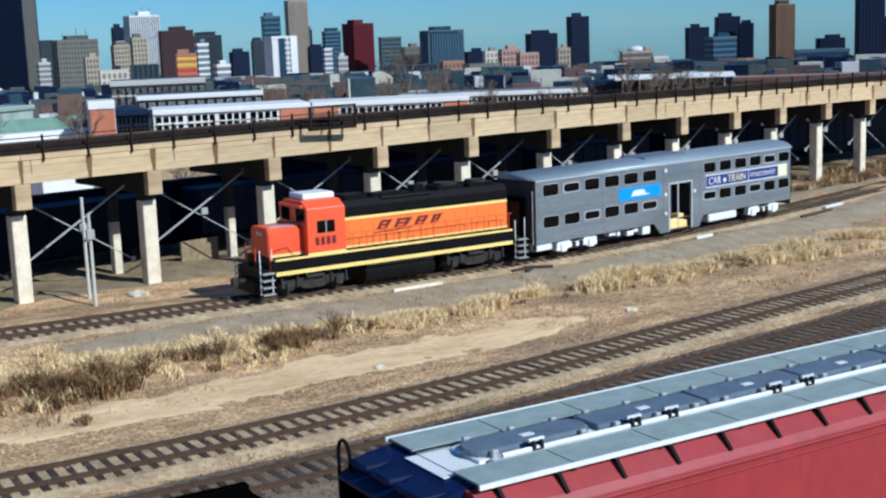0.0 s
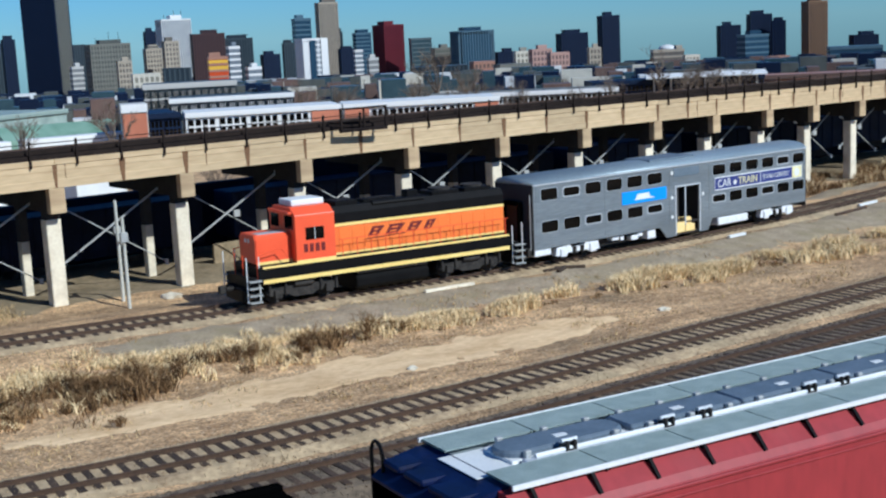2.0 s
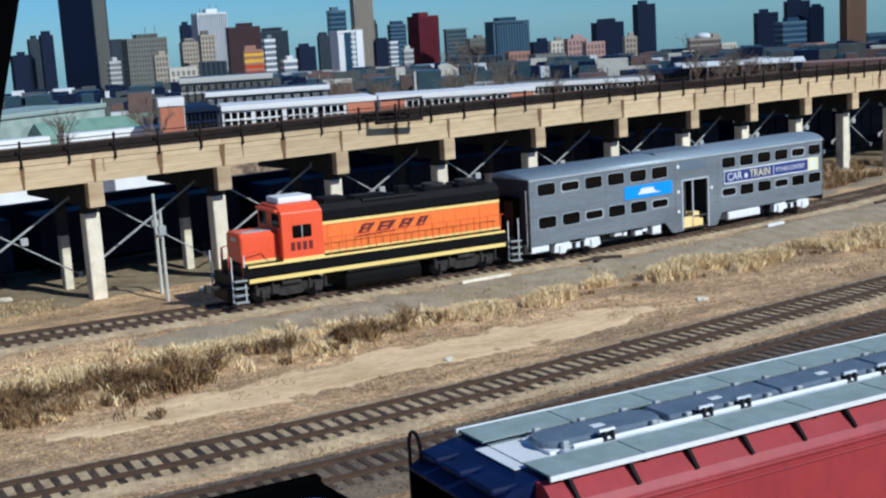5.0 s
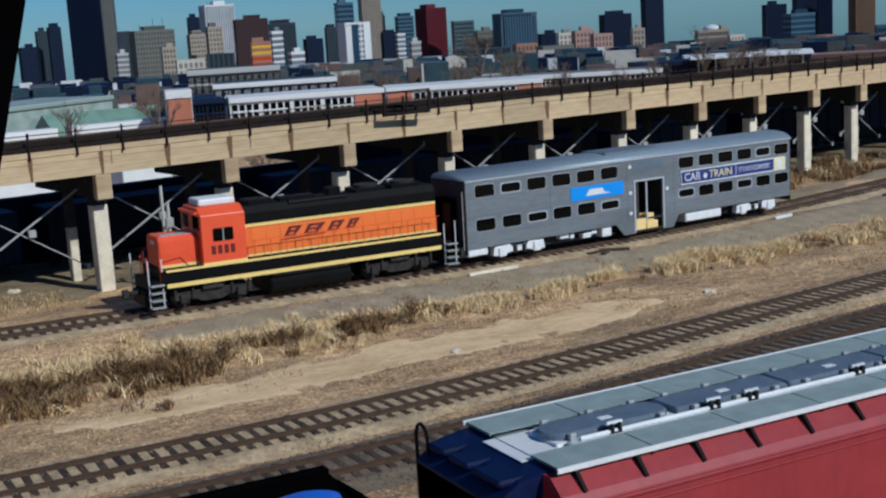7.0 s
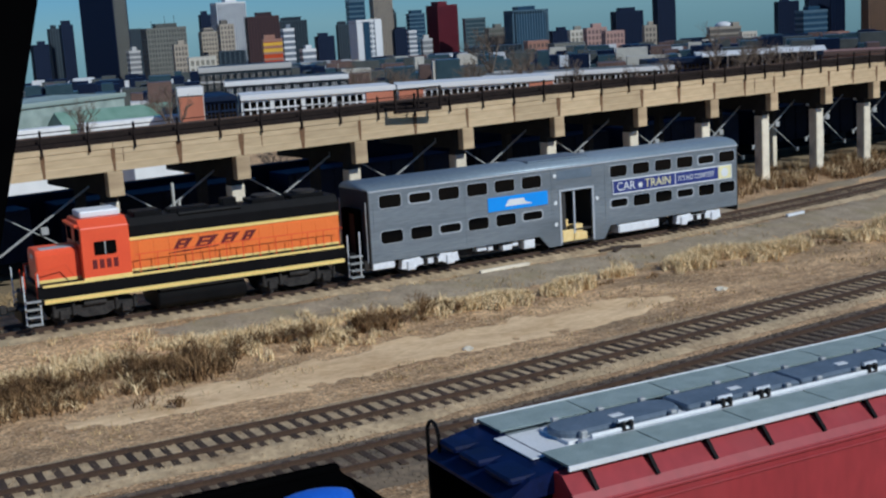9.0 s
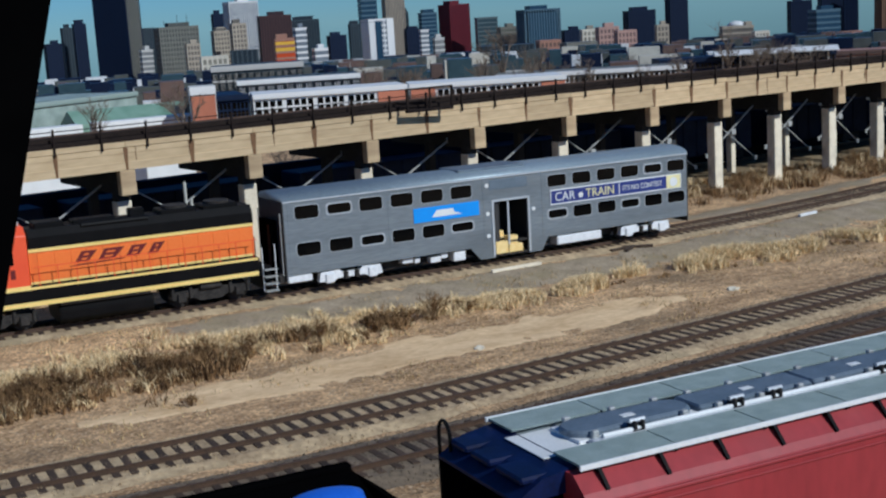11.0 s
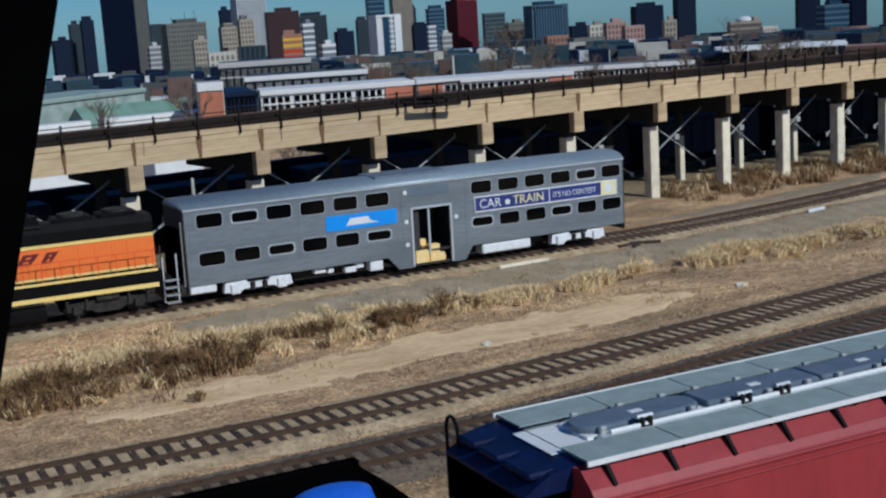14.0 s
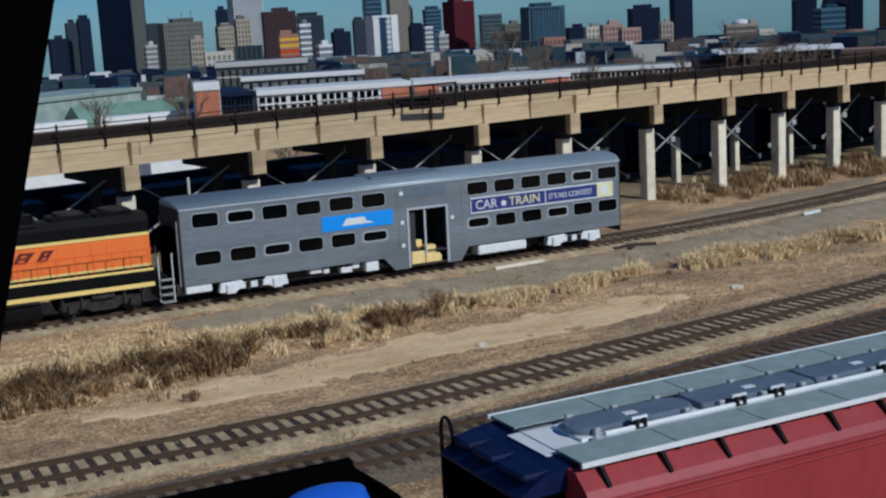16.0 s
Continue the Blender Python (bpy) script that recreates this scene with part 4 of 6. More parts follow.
        part("bolster", box(bmesh.new(), xc - 0.35, xc + 0.35, -1.05, 1.1, 0.4, 0.9), M_under, top)
        bm = bmesh.new()
        extrude_side(bm, [(xc - 1.7, 0.35), (xc - 1.6, 0.8), (xc + 1.6, 0.8), (xc + 1.7, 0.35)], 1.08, 1.24)
        part("truck", bm, M_trucksilver, top, "silver-painted truck frame")
        for dx in (-1.15, 1.15):
            wheelset(xc + dx, 0.46, top, M_under)
    return top


coach = build_coach()

# ---- standing freight wagons in front ----


def wagon_bogie(xc, yc, parent):
    bm = bmesh.new()
    for s in (-1, 1):
        extrude_side(bm, [(xc - 1.1, 0.5), (xc - 0.5, 0.75), (xc + 0.5, 0.75), (xc + 1.1, 0.5), (xc + 1.0, 0.32), (xc - 1.0, 0.32)], yc + s * 1.0 - 0.08, yc + s * 1.0 + 0.08)
    for dx in (-0.85, 0.85):
        for s in (-1, 1):
            rod(bm, (xc + dx, yc + s * 0.69, 0.46), (xc + dx, yc + s * 0.82, 0.46), 0.46, 20)
        rod(bm, (xc + dx, yc - 0.9, 0.46), (xc + dx, yc + 0.9, 0.46), 0.08, 8)
    box(bm, xc - 0.3, xc + 0.3, yc - 1.0, yc + 1.0, 0.45, 0.95)
    part("bogie", bm, M_under, parent, "dirty two-axle bogie")


def build_hopper():
    top = thing("covered_hopper_wagon", "faded red covered hopper wagon with grey grated roof walkways", "freight wagon")
    x0, x1, yc = -13.5, 8.5, -38.9
    pts = [(-2.55, 1.2), (-2.62, 1.4), (-2.62, 3.30), (-2.59, 3.40), (-2.47, 3.56), (-2.10, 3.86), (1.75, 3.86), (2.2, 3.55), (2.3, 1.4), (2.2, 1.2)]
    bm = bmesh.new()
    extrude_profile(bm, [(yc + y, z) for y, z in pts], x0, x1)
    part("body", bm, M_hopred, top, "faded red painted body")
    part("side_ridge", box(bmesh.new(), x0 + 0.02, x1 - 0.02, yc - 2.68, yc - 2.58, 3.28, 3.36, 0.02), M_hopred, top, "pressed side ridge")
    part("side_ridge", box(bmesh.new(), x0 + 0.02, x1 - 0.02, yc - 2.66, yc - 2.58, 3.10, 3.14, 0.01), M_hopred, top)
    # hopper bays below
    for k in range(3):
        xa = x0 + 2.6 + 6.0 * k
        bm = bmesh.new()
        a = [bm.verts.new(v) for v in ((xa, yc - 1.5, 1.25), (xa + 5, yc - 1.5, 1.25), (xa + 5, yc + 1.5, 1.25), (xa, yc + 1.5, 1.25))]
        b = [bm.verts.new(v) for v in ((xa + 2, yc - 0.6, 0.35), (xa + 3, yc - 0.6, 0.35), (xa + 3, yc + 0.6, 0.35), (xa + 2, yc + 0.6, 0.35))]
        bm.faces.new(b)
        bm.faces.new(a)
        for i in range(4):
            bm.faces.new((a[i], a[(i + 1) % 4], b[(i + 1) % 4], b[i]))
        part("outlet_bay", bm, M_hopred, top)
    for xc in (x0 + 1.3, x1 - 1.3):
        wagon_bogie(xc, yc, top)
    # roof sheet
    part("roof_sheet", box(bmesh.new(), x0 + 0.3, x1, yc - 1.7, yc + 1.7, 3.862, 3.90), M_hoproof, top, "grey painted roof sheet")
    part("roof_end", box(bmesh.new(), x0 - 0.05, x0 + 1.9, yc - 1.05, yc + 0.60, 3.90, 3.925, 0.005), M_white, top, "white roof end sheet")
    # grated walkways on both sides, in sections with a bright edge angle
    for ya, yb, edge in ((0.66, 1.75, 1.75), (-2.18, -1.10, -2.20)):
        k, x = 0, x0 + 0.15
        while x < x1 - 0.2:
            xe = min(x + 2.35, x1)
            bm = bmesh.new()
            y = ya
            while y < yb - 0.02:
                box(bm, x + 0.02, xe - 0.02, yc + y, yc + y + 0.05, 4.0, 4.04)
                y += 0.075
            xx = x + 0.02
            while xx < xe - 0.04:
                box(bm, xx, xx + 0.03, yc + ya, yc + yb, 3.985, 4.03)
                xx += 0.16
            part("walkway_grating", bm, M_grate, top, "grey-green steel grating")
            part("walkway_support", box(bmesh.new(), xe - 0.03, xe + 0.03, yc + ya, yc + yb, 3.88, 3.98), M_black, top)
            x = xe
        part("walkway_edge", box(bmesh.new(), x0 + 0.1, x1, yc + edge - 0.03, yc + edge + 0.03, 3.95, 4.06, 0.008), M_white, top, "bright walkway edge angle")
    # brackets standing on the sloping shoulder
    x = x0 + 0.55
    k = 0
    while x < x1 - 0.3:
        bm = bmesh.new()
        beam(bm, (x, yc - 2.14, 3.98), (x + 0.02, yc - 2.50, 3.56), 0.085, 0.07)
        box(bm, x - 0.05, x + 0.05, yc - 2.2, yc - 2.08, 3.84, 3.98)
        part("walkway_bracket", bm, M_black, top, "dark walkway bracket")
        x += 1.5
    # trough hatches with rounded ends, clamps and the long white pipe
    part("coaming", box(bmesh.new(), x0 + 1.0, x1, yc - 0.78, yc + 0.44, 3.9, 4.0, 0.02), M_white, top, "white hatch coaming")
    xa = x0 + 0.95
    n = 0
    while xa < x1 - 1:
        xb = min(xa + 3.3, x1 - 0.1)
        bm = bmesh.new()
        pts = rounded(xa, xb - 0.05, -0.70, 0.32, 0.48 if n == 0 else 0.06, 6)
        a = [bm.verts.new((px, yc + py, 4.0)) for px, py in pts]
        b = [bm.verts.new((px, yc + py, 4.09)) for px, py in pts]
        c = [bm.verts.new((xa + (px - xa) * 0.97 + 0.04, yc - 0.19 + (py + 0.19) * 0.86, 4.14)) for px, py in pts]
        for lo, hi in ((a, b), (b, c)):
            for i in range(len(pts)):
                bm.faces.new((lo[i], lo[(i + 1) % len(pts)], hi[(i + 1) % len(pts)], hi[i]))
        bm.faces.new(c)
        cover = part("hatch_cover", bm, M_hatch, top, "blue-grey long hatch cover")
        part("cover_plate", box(bmesh.new(), (xa + xb) / 2 - 0.16, (xa + xb) / 2 + 0.16, yc - 0.32, yc - 0.14, 4.14, 4.155), M_white, cover, "small white plate")
        for xx in (xa + 0.45, (xa + xb) / 2, xb - 0.5):
            for s in (-0.76, 0.40):
                bm = box(bmesh.new(), xx - 0.08, xx + 0.08, yc + s - 0.07, yc + s + 0.07, 4.0, 4.17, 0.02)
                part("clamp", bm, M_steel, cover, "steel hatch clamp")
        xa = xb
        n += 1
    part("hatch_ledge", box(bmesh.new(), x0 + 1.2, x1, yc - 1.06, yc - 0.82, 3.93, 4.03, 0.02), M_rim, top, "bright white hatch ledge")
    part("pipe", rod(bmesh.new(), (x0 + 1.5, yc - 0.92, 4.06), (x1, yc - 0.92, 4.06), 0.055, 10), M_white, top, "long white locking pipe")
    for lx in [2.4] + [5.1 + 4.4 * k + d for k in range(4) for d in (0.0, 1.1)]:
        xx = x0 + lx
        bm = box(bmesh.new(), xx - 0.16, xx + 0.16, yc - 1.0, yc - 0.76, 3.92, 4.06, 0.02)
        for d in (-0.1, 0.1):
            box(bm, xx + d - 0.04, xx + d + 0.04, yc - 1.02, yc - 0.72, 4.06, 4.24, 0.02)
        lever = part("lock_lever", bm, M_under, top, "dark locking lever block")
        part("lever_handle", rod(bmesh.new(), (xx - 0.2, yc - 0.88, 4.24), (xx + 0.2, yc - 0.88, 4.24), 0.05, 8), M_rim, lever, "bright lever handle")
    # navy end: slope sheet, platform, ladder rails
    bm = bmesh.new()
    extrude_side(bm, [(x0 + 0.3, 3.93), (x0 - 0.55, 3.80), (x0 - 1.15, 3.45), (x0 - 1.15, 3.38), (x0 + 0.02, 3.4)], yc - 1.8, yc + 1.7)
    part("end_hood", bm, M_tarp, top, "dark navy end sheet")
    for ya, yb in ((-1.65, -0.55), (-0.3, 0.55), (0.75, 1.55)):
        bm = box(bmesh.new(), x0 - 0.95, x0 - 0.15, yc + ya, yc + yb, 3.66, 3.82, 0.05)
        p = part("end_panel", bm, M_tarp, top, "navy raised end panel")
        p.matrix_basis = Matrix.Translation((0, 0, 0.02))
    bm = bmesh.new()
    extrude_side(bm, [(x0, 3.4), (x0 - 1.1, 3.38), (x0 - 1.0, 1.2), (x0, 1.2)], yc - 1.7, yc + 1.7)
    part("end_frame", bm, M_blackrubber, top, "black end frame")
    bm = bmesh.new()
    prev = None
    for k in range(9):
        a = math.pi * k / 8
        p = (x0 - 0.95 + 0.0, yc + 1.75 - 0.28 * math.cos(a), 3.85 + 0.35 * math.sin(a))
        if prev:
            rod(bm, prev, p, 0.045, 6)
        prev = p
    rod(bm, (x0 - 0.95, yc + 1.47, 1.5), (x0 - 0.95, yc + 1.47, 3.85), 0.045, 6)
    rod(bm, (x0 - 0.95, yc + 2.03, 1.5), (x0 - 0.95, yc + 2.03, 3.85), 0.045, 6)
    part("grab_loop", bm, M_black, top, "black looped grab rail")
    bm = rod(bmesh.new(), (x0 - 1.0, yc, 0.9), (x0 - 1.6, yc, 0.9), 0.12, 8)
    part("coupler", bm, M_under, top)
    return top


build_hopper()


def black_wagon(xa, xb, lids):
    top = thing("black_wagon", "black low-sided freight wagon with blue rounded covers", "freight wagon", "black wagons")
    yc = -39.0
    bm = bmesh.new()
    extrude_profile(bm, [(yc - 1.6, 1.0), (yc - 1.65, 3.3), (yc + 1.45, 3.75), (yc + 1.6, 3.6), (yc + 1.55, 1.0)], xa, xb)
    part("body", bm, M_blackrubber, top, "matt black body")
    part("rim", box(bmesh.new(), xa, xb, yc + 1.35, yc + 1.62, 3.72, 3.86, 0.03), M_blackrubber, top)
    bm = bmesh.new()
    extrude_side(bm, [(xb, 3.7), (xb + 0.75, 3.1), (xb + 0.75, 1.1), (xb, 1.1)], yc - 1.3, yc + 1.45)
    part("end_sheet", bm, M_blackrubber, top)
    for i in range(lids):
        bm = bmesh.new()
        bmesh.ops.create_uvsphere(bm, u_segments=20, v_segments=10, radius=1.0)
        for v in bm.verts:
            v.co = Vector((max(-1, min(1, v.co.x * 1.25)) * 0.80, v.co.y * 0.55, max(0, v.co.z) * 0.32))
        c = part("rounded_cover", bm, M_bluelid, top, "bright blue rounded cover", True)
        c.matrix_basis = pose(xb - 1.1 - 1.72 * i, yc + 0.1, 3.56, 8, 0, 0)
    for xc in (xa + 1.0, xb - 1.0):
        wagon_bogie(xc, yc, top)
    part("frame", box(bmesh.new(), xa - 0.3, xb + 0.5, yc - 1.2, yc + 1.2, 0.85, 1.05), M_under, top)


black_wagon(-22.0, -16.9, 2)
black_wagon(-30.0, -22.9, 2)

# ---- skyline ----


def far_floor(x, y):
    """The land falls away gently beyond the yard."""
    return -0.32 - 0.040 * max(0.0, math.hypot(x - EYE[0], y - EYE[1]) - 170)


def facade(name, a, b, rough=0.5, size=9.0, stretch=(1, 1, 1)):
    return mat("facade_" + name, a, b, rough=rough, size=size, fine=0.5, stretch=stretch, rnd=0.06, spec=0.15)


FACADE = {
    "navy": (facade("navy", (0.004, 0.009, 0.026), (0.007, 0.014, 0.038), 0.5), facade("navy_pier", (0.009, 0.019, 0.046), (0.006, 0.013, 0.034))),
    "slate": (facade("slate", (0.024, 0.036, 0.048), (0.017, 0.026, 0.036)), facade("slate_pier", (0.055, 0.074, 0.088), (0.04, 0.055, 0.066))),
    "glass": (facade("glass", (0.025, 0.06, 0.10), (0.018, 0.042, 0.075), 0.25), facade("glass_pier", (0.09, 0.15, 0.20), (0.06, 0.11, 0.15))),
    "teal": (facade("teal", (0.05, 0.085, 0.10), (0.03, 0.055, 0.07), 0.3), facade("teal_pier", (0.12, 0.16, 0.17), (0.09, 0.12, 0.13))),
    "olive": (facade("olive", (0.10, 0.105, 0.095), (0.065, 0.07, 0.065)), facade("olive_pier", (0.18, 0.18, 0.155), (0.14, 0.14, 0.125))),
    "tan": (facade("tan", (0.17, 0.15, 0.125), (0.11, 0.10, 0.09)), facade("tan_pier", (0.40, 0.35, 0.28), (0.32, 0.28, 0.22))),
    "pale": (facade("pale", (0.22, 0.22, 0.22), (0.13, 0.14, 0.15)), facade("pale_pier", (0.50, 0.49, 0.46), (0.4, 0.4, 0.38))),
    "cream": (facade("cream", (0.30, 0.28, 0.23), (0.2, 0.19, 0.16)), facade("cream_pier", (0.62, 0.58, 0.48), (0.5, 0.47, 0.4))),
    "white": (facade("white", (0.20, 0.23, 0.26), (0.12, 0.14, 0.17)), facade("white_pier", (0.72, 0.72, 0.70), (0.6, 0.6, 0.6))),
    "maroon": (facade("maroon", (0.045, 0.028, 0.03), (0.035, 0.024, 0.028)), facade("maroon_pier", (0.08, 0.042, 0.04), (0.06, 0.036, 0.037))),
    "red": (facade("red", (0.075, 0.011, 0.018), (0.05, 0.009, 0.016), 0.35), facade("red_pier", (0.13, 0.02, 0.027), (0.09, 0.016, 0.022))),
    "brick": (facade("brick", (0.17, 0.11, 0.09), (0.11, 0.075, 0.065)), facade("brick_pier", (0.38, 0.21, 0.15), (0.3, 0.16, 0.12))),
    "pink": (facade("pink", (0.20, 0.14, 0.13), (0.14, 0.10, 0.095)), facade("pink_pier", (0.46, 0.30, 0.25), (0.36, 0.23, 0.2))),
    "brown": (facade("brown", (0.06, 0.042, 0.03), (0.04, 0.03, 0.025)), facade("brown_pier", (0.25, 0.15, 0.09), (0.2, 0.12, 0.075))),
}
for other, same in (("navy_rib", "navy"), ("white_rib", "white"), ("beige_rib", "tan"), ("condo", "white"), ("glassdark", "glass"), ("navy_edge", "navy"), ("dome", "tan"), ("brown_rib", "brown"), ("stripes", "brick")):
    FACADE[other] = FACADE[same]
WORDS = {"navy": "dark navy glass", "slate": "slate grey", "glass": "blue glass", "teal": "dark teal glass", "olive": "grey-green stone", "tan": "tan stone", "pale": "pale grey", "cream": "cream", "white": "white concrete", "maroon": "dark maroon", "red": "deep red steel", "brick": "red-brown brick", "pink": "pinkish brick", "brown": "brown ribbed"}
M_stripe_y = facade("yellow_band", (0.72, 0.45, 0.06), (0.6, 0.36, 0.05))
M_stripe_r = facade("red_band", (0.55, 0.08, 0.02), (0.45, 0.06, 0.02))
bar_cache = {}


def unit_bar(name, material):
    """A one-metre bar, stretched to its place as a pier or floor band."""
    key = (name, material.name)
    if key not in bar_cache:
        bar_cache[key] = mesh_of(name, box(bmesh.new(), -0.5, 0.5, -0.5, 0.5, 0, 1), material)
    return bar_cache[key]


def put_bar(name, material, parent, x, y, z, sx, sy, sz):
    o = new(name, unit_bar(name, material))
    o.parent = parent
    o.matrix_basis = Matrix.Translation((x, y, z)) @ Matrix.Diagonal((sx, sy, sz, 1))
    return o


def tower(style, x, y, w, d, roof, yaw):
    rng = random.Random(int(x * 7 + y))
    base = far_floor(x, y) - 1.0
    h = roof - base
    core, pier = FACADE[style]
    kind = style.split("_")[0]
    words = WORDS.get({"condo": "white", "glassdark": "glass", "beige": "tan", "dome": "tan", "stripes": "brick"}.get(kind, kind), kind)
    storeys = "tall" if h > 70 else "mid-rise"
    top = thing("office_tower" if h > 70 else "city_building", f"{storeys} {words} building on the skyline", "building", "city skyline", at=pose(x, y, base, 0, 0, yaw))
    k = h if style not in ("dome",) else h * 0.9
    bm = box(bmesh.new(), -w / 2, w / 2, -d / 2, d / 2, 0, k)
    if style == "glassdark":
        bmesh.ops.bevel(bm, geom=[e for e in bm.edges], offset=w * 0.10, segments=3, affect="EDGES")
    if kind == "stripes":
        part("wall", bm, M_stripe_r, top)
        put_bar("yellow_band", M_stripe_y, top, 0, 0, h * 0.87, w * 1.02, d * 1.02, h * 0.06)
        put_bar("yellow_band", M_stripe_y, top, 0, 0, h * 0.72, w * 1.02, d * 1.02, h * 0.09)
    else:
        part("wall", bm, core, top)
    # piers on the two seen faces
    vertical = "rib" in style or kind in ("tan", "olive", "pink", "brick", "maroon", "cream", "glassdark", "condo", "navy", "red", "slate")
    if vertical:
        n = max(3, min(14, int(w / (2.4 if "rib" in style else 3.4))))
        for i in range(n + 1):
            px = -w / 2 + w * i / n
            put_bar("pier", pier, top, px, -d / 2, 0, w / n * 0.34, 0.9, k * 0.995)
        m = max(2, int(n * 0.7))
        for i in range(1, m + 1):
            py = -d / 2 + d * i / m
            put_bar("pier", pier, top, w / 2, py, 0, 0.9, d / m * 0.34, k * 0.995)
            put_bar("pier", pier, top, -w / 2, py, 0, 0.9, d / m * 0.34, k * 0.995)
    if style == "navy_rib":
        # paler piers on the right face put its sunlit look into the colour
        for i in range(1, 9):
            put_bar("lit_pier", FACADE["olive"][1], top, w / 2 + 0.5, -d / 2 + d * i / 9, 0, 1.2, d / 9 * 0.42, k)
    if not vertical or kind in ("brick", "pink", "condo", "cream", "tan", "olive"):
        n = max(4, min(16, int(k / 5.5)))
        for i in range(n):
            put_bar("floor_band", pier, top, 0, 0, k * (i + 0.55) / n, w + 0.7, d + 0.7, k / n * 0.36)
    put_bar("parapet", pier, top, 0, 0, k * 0.985, w + 1.0, d + 1.0, k * 0.02)
    if kind == "condo":
        put_bar("glass_shaft", FACADE["glass"][0], top, -w * 0.12, -d / 2 - 0.3, 0, w * 0.26, 1.4, k * 0.97)
        put_bar("wing", pier, top, w * 0.36, 0, 0, w * 0.26, d + 2.2, k * 1.0)
        put_bar("wing", pier, top, -w * 0.40, 0, 0, w * 0.22, d + 2.2, k * 0.95)
    elif kind == "dome":
        bm = bmesh.new()
        bmesh.ops.create_uvsphere(bm, u_segments=16, v_segments=8, radius=w * 0.30)
        for v in bm.verts:
            v.co.z = max(0, v.co.z) * 0.55
        part("dome", bm, FACADE["white"][1], top, "pale domed roof", True).matrix_basis = pose(0, 0, k)
        put_bar("shoulder", FACADE["tan"][1], top, w * 0.36, 0, k, w * 0.2, d * 0.8, h * 0.1)
    elif rng.random() < 0.75 and h > 35:
        put_bar("plant_room", pier if rng.random() < 0.5 else core, top, rng.uniform(-0.15, 0.15) * w, 0, k, w * rng.uniform(0.35, 0.6), d * 0.6, 3 + h * 0.025)
    if kind in ("white", "olive") and h > 60:
        for q in (-0.3, 0.05, 0.3):
            put_bar("roof_mast", FACADE["slate"][1], top, q * w, 0, k, 0.5, 0.5, rng.uniform(5, 14))
    if h > 60 and rng.random() < 0.4 and kind not in ("condo", "dome", "glassdark"):
        put_bar("setback", core, top, w * rng.uniform(-0.1, 0.1), 0, k, w * 0.72, d * 0.72, h * 0.05)
        put_bar("setback_parapet", pier, top, 0, 0, k + h * 0.05, w * 0.74, d * 0.74, h * 0.008)
    return top


tower('navy_rib', 350, 1596, 44.0, 36.0, 150.1, -42)
tower('slate', 345, 1903, 16.0, 11.2, 28.4, 7)
tower('navy', 352, 1851, 15.7, 11.0, 32.7, 7)
tower('navy', 305, 1809, 20.1, 14.1, 7.2, 8)
tower('slate', 427, 1783, 24.2, 16.9, 20.9, 4)
tower('pale', 332, 1394, 12.4, 8.7, -4.3, 4)
tower('olive', 392, 1482, 45.7, 32.0, 19.1, -3)
tower('tan', 368, 1333, 13.7, 9.6, -0.3, -4)
tower('navy', 557, 1851, 16.2, 11.4, 35.7, 1)
tower('white_rib', 559, 1745, 41.8, 29.2, 49.6, 0)
tower('tan', 462, 1462, 16.5, 11.5, 18.8, 0)
tower('tan', 456, 1516, 18.7, 13.1, 11.1, 1)
tower('maroon', 553, 1589, 40.4, 28.3, 26.5, -11)
tower('slate', 625, 1669, 36.6, 25.6, 19.0, -13)
tower('stripes', 412, 1162, 18.4, 12.9, 0.7, -14)
tower('white', 444, 1203, 11.2, 7.8, 9.7, -2)
tower('cream', 260, 896, 18.9, 13.3, -6.2, -11)
tower('navy', 609, 1514, 21.0, 14.7, -3.6, -4)
tower('white', 444, 1150, 13.2, 9.3, -11.0, -3)
tower('slate', 709, 1690, 15.2, 10.7, 9.1, -5)
tower('glass', 807, 1865, 26.0, 18.2, 45.7, -5)
tower('beige_rib', 803, 1758, 29.2, 20.4, 65.8, -7)
tower('slate', 840, 1796, 8.4, 5.9, 22.2, -21)
tower('condo', 578, 1311, 29.9, 20.9, 13.7, 0)
tower('navy', 699, 1475, 18.1, 12.7, -1.4, -7)
tower('glass', 849, 1736, 24.2, 17.0, 18.6, -8)
tower('white', 669, 1379, 9.4, 6.6, -2.6, -8)
tower('pale', 640, 1282, 11.1, 7.7, -11.4, -8)
tower('red', 794, 1540, 34.3, 24.0, 26.9, 13)
tower('teal', 808, 1476, 27.2, 19.0, 7.4, -18)
tower('olive', 809, 1419, 24.4, 17.1, -6.1, -11)
tower('glassdark', 817, 1356, 45.8, 32.1, 13.6, -9)
tower('brick', 594, 965, 19.0, 13.3, -14.5, -13)
tower('navy', 772, 1208, 19.3, 13.5, -11.8, -14)
tower('cream', 733, 1114, 13.4, 9.3, -10.4, -15)
tower('olive', 590, 908, 26.6, 18.7, -16.6, -14)
tower('pink', 722, 1061, 19.8, 13.8, -8.2, -16)
tower('pink', 709, 1010, 18.0, 12.6, -11.6, -16)
tower('navy', 950, 1329, 34.6, 24.2, 4.4, -17)
tower('navy', 961, 1346, 18.7, 13.1, 8.7, -17)
tower('tan', 826, 1111, 12.1, 8.5, -10.8, -18)
tower('navy_edge', 1048, 1382, 24.5, 17.2, 24.8, -12)
tower('navy', 834, 1042, 28.9, 20.2, -25.8, -33)
tower('dome', 857, 1024, 31.6, 22.1, -11.8, -29)
tower('cream', 863, 993, 14.2, 9.9, -21.8, -22)
tower('navy', 1105, 1207, 24.9, 17.4, 4.6, -24)
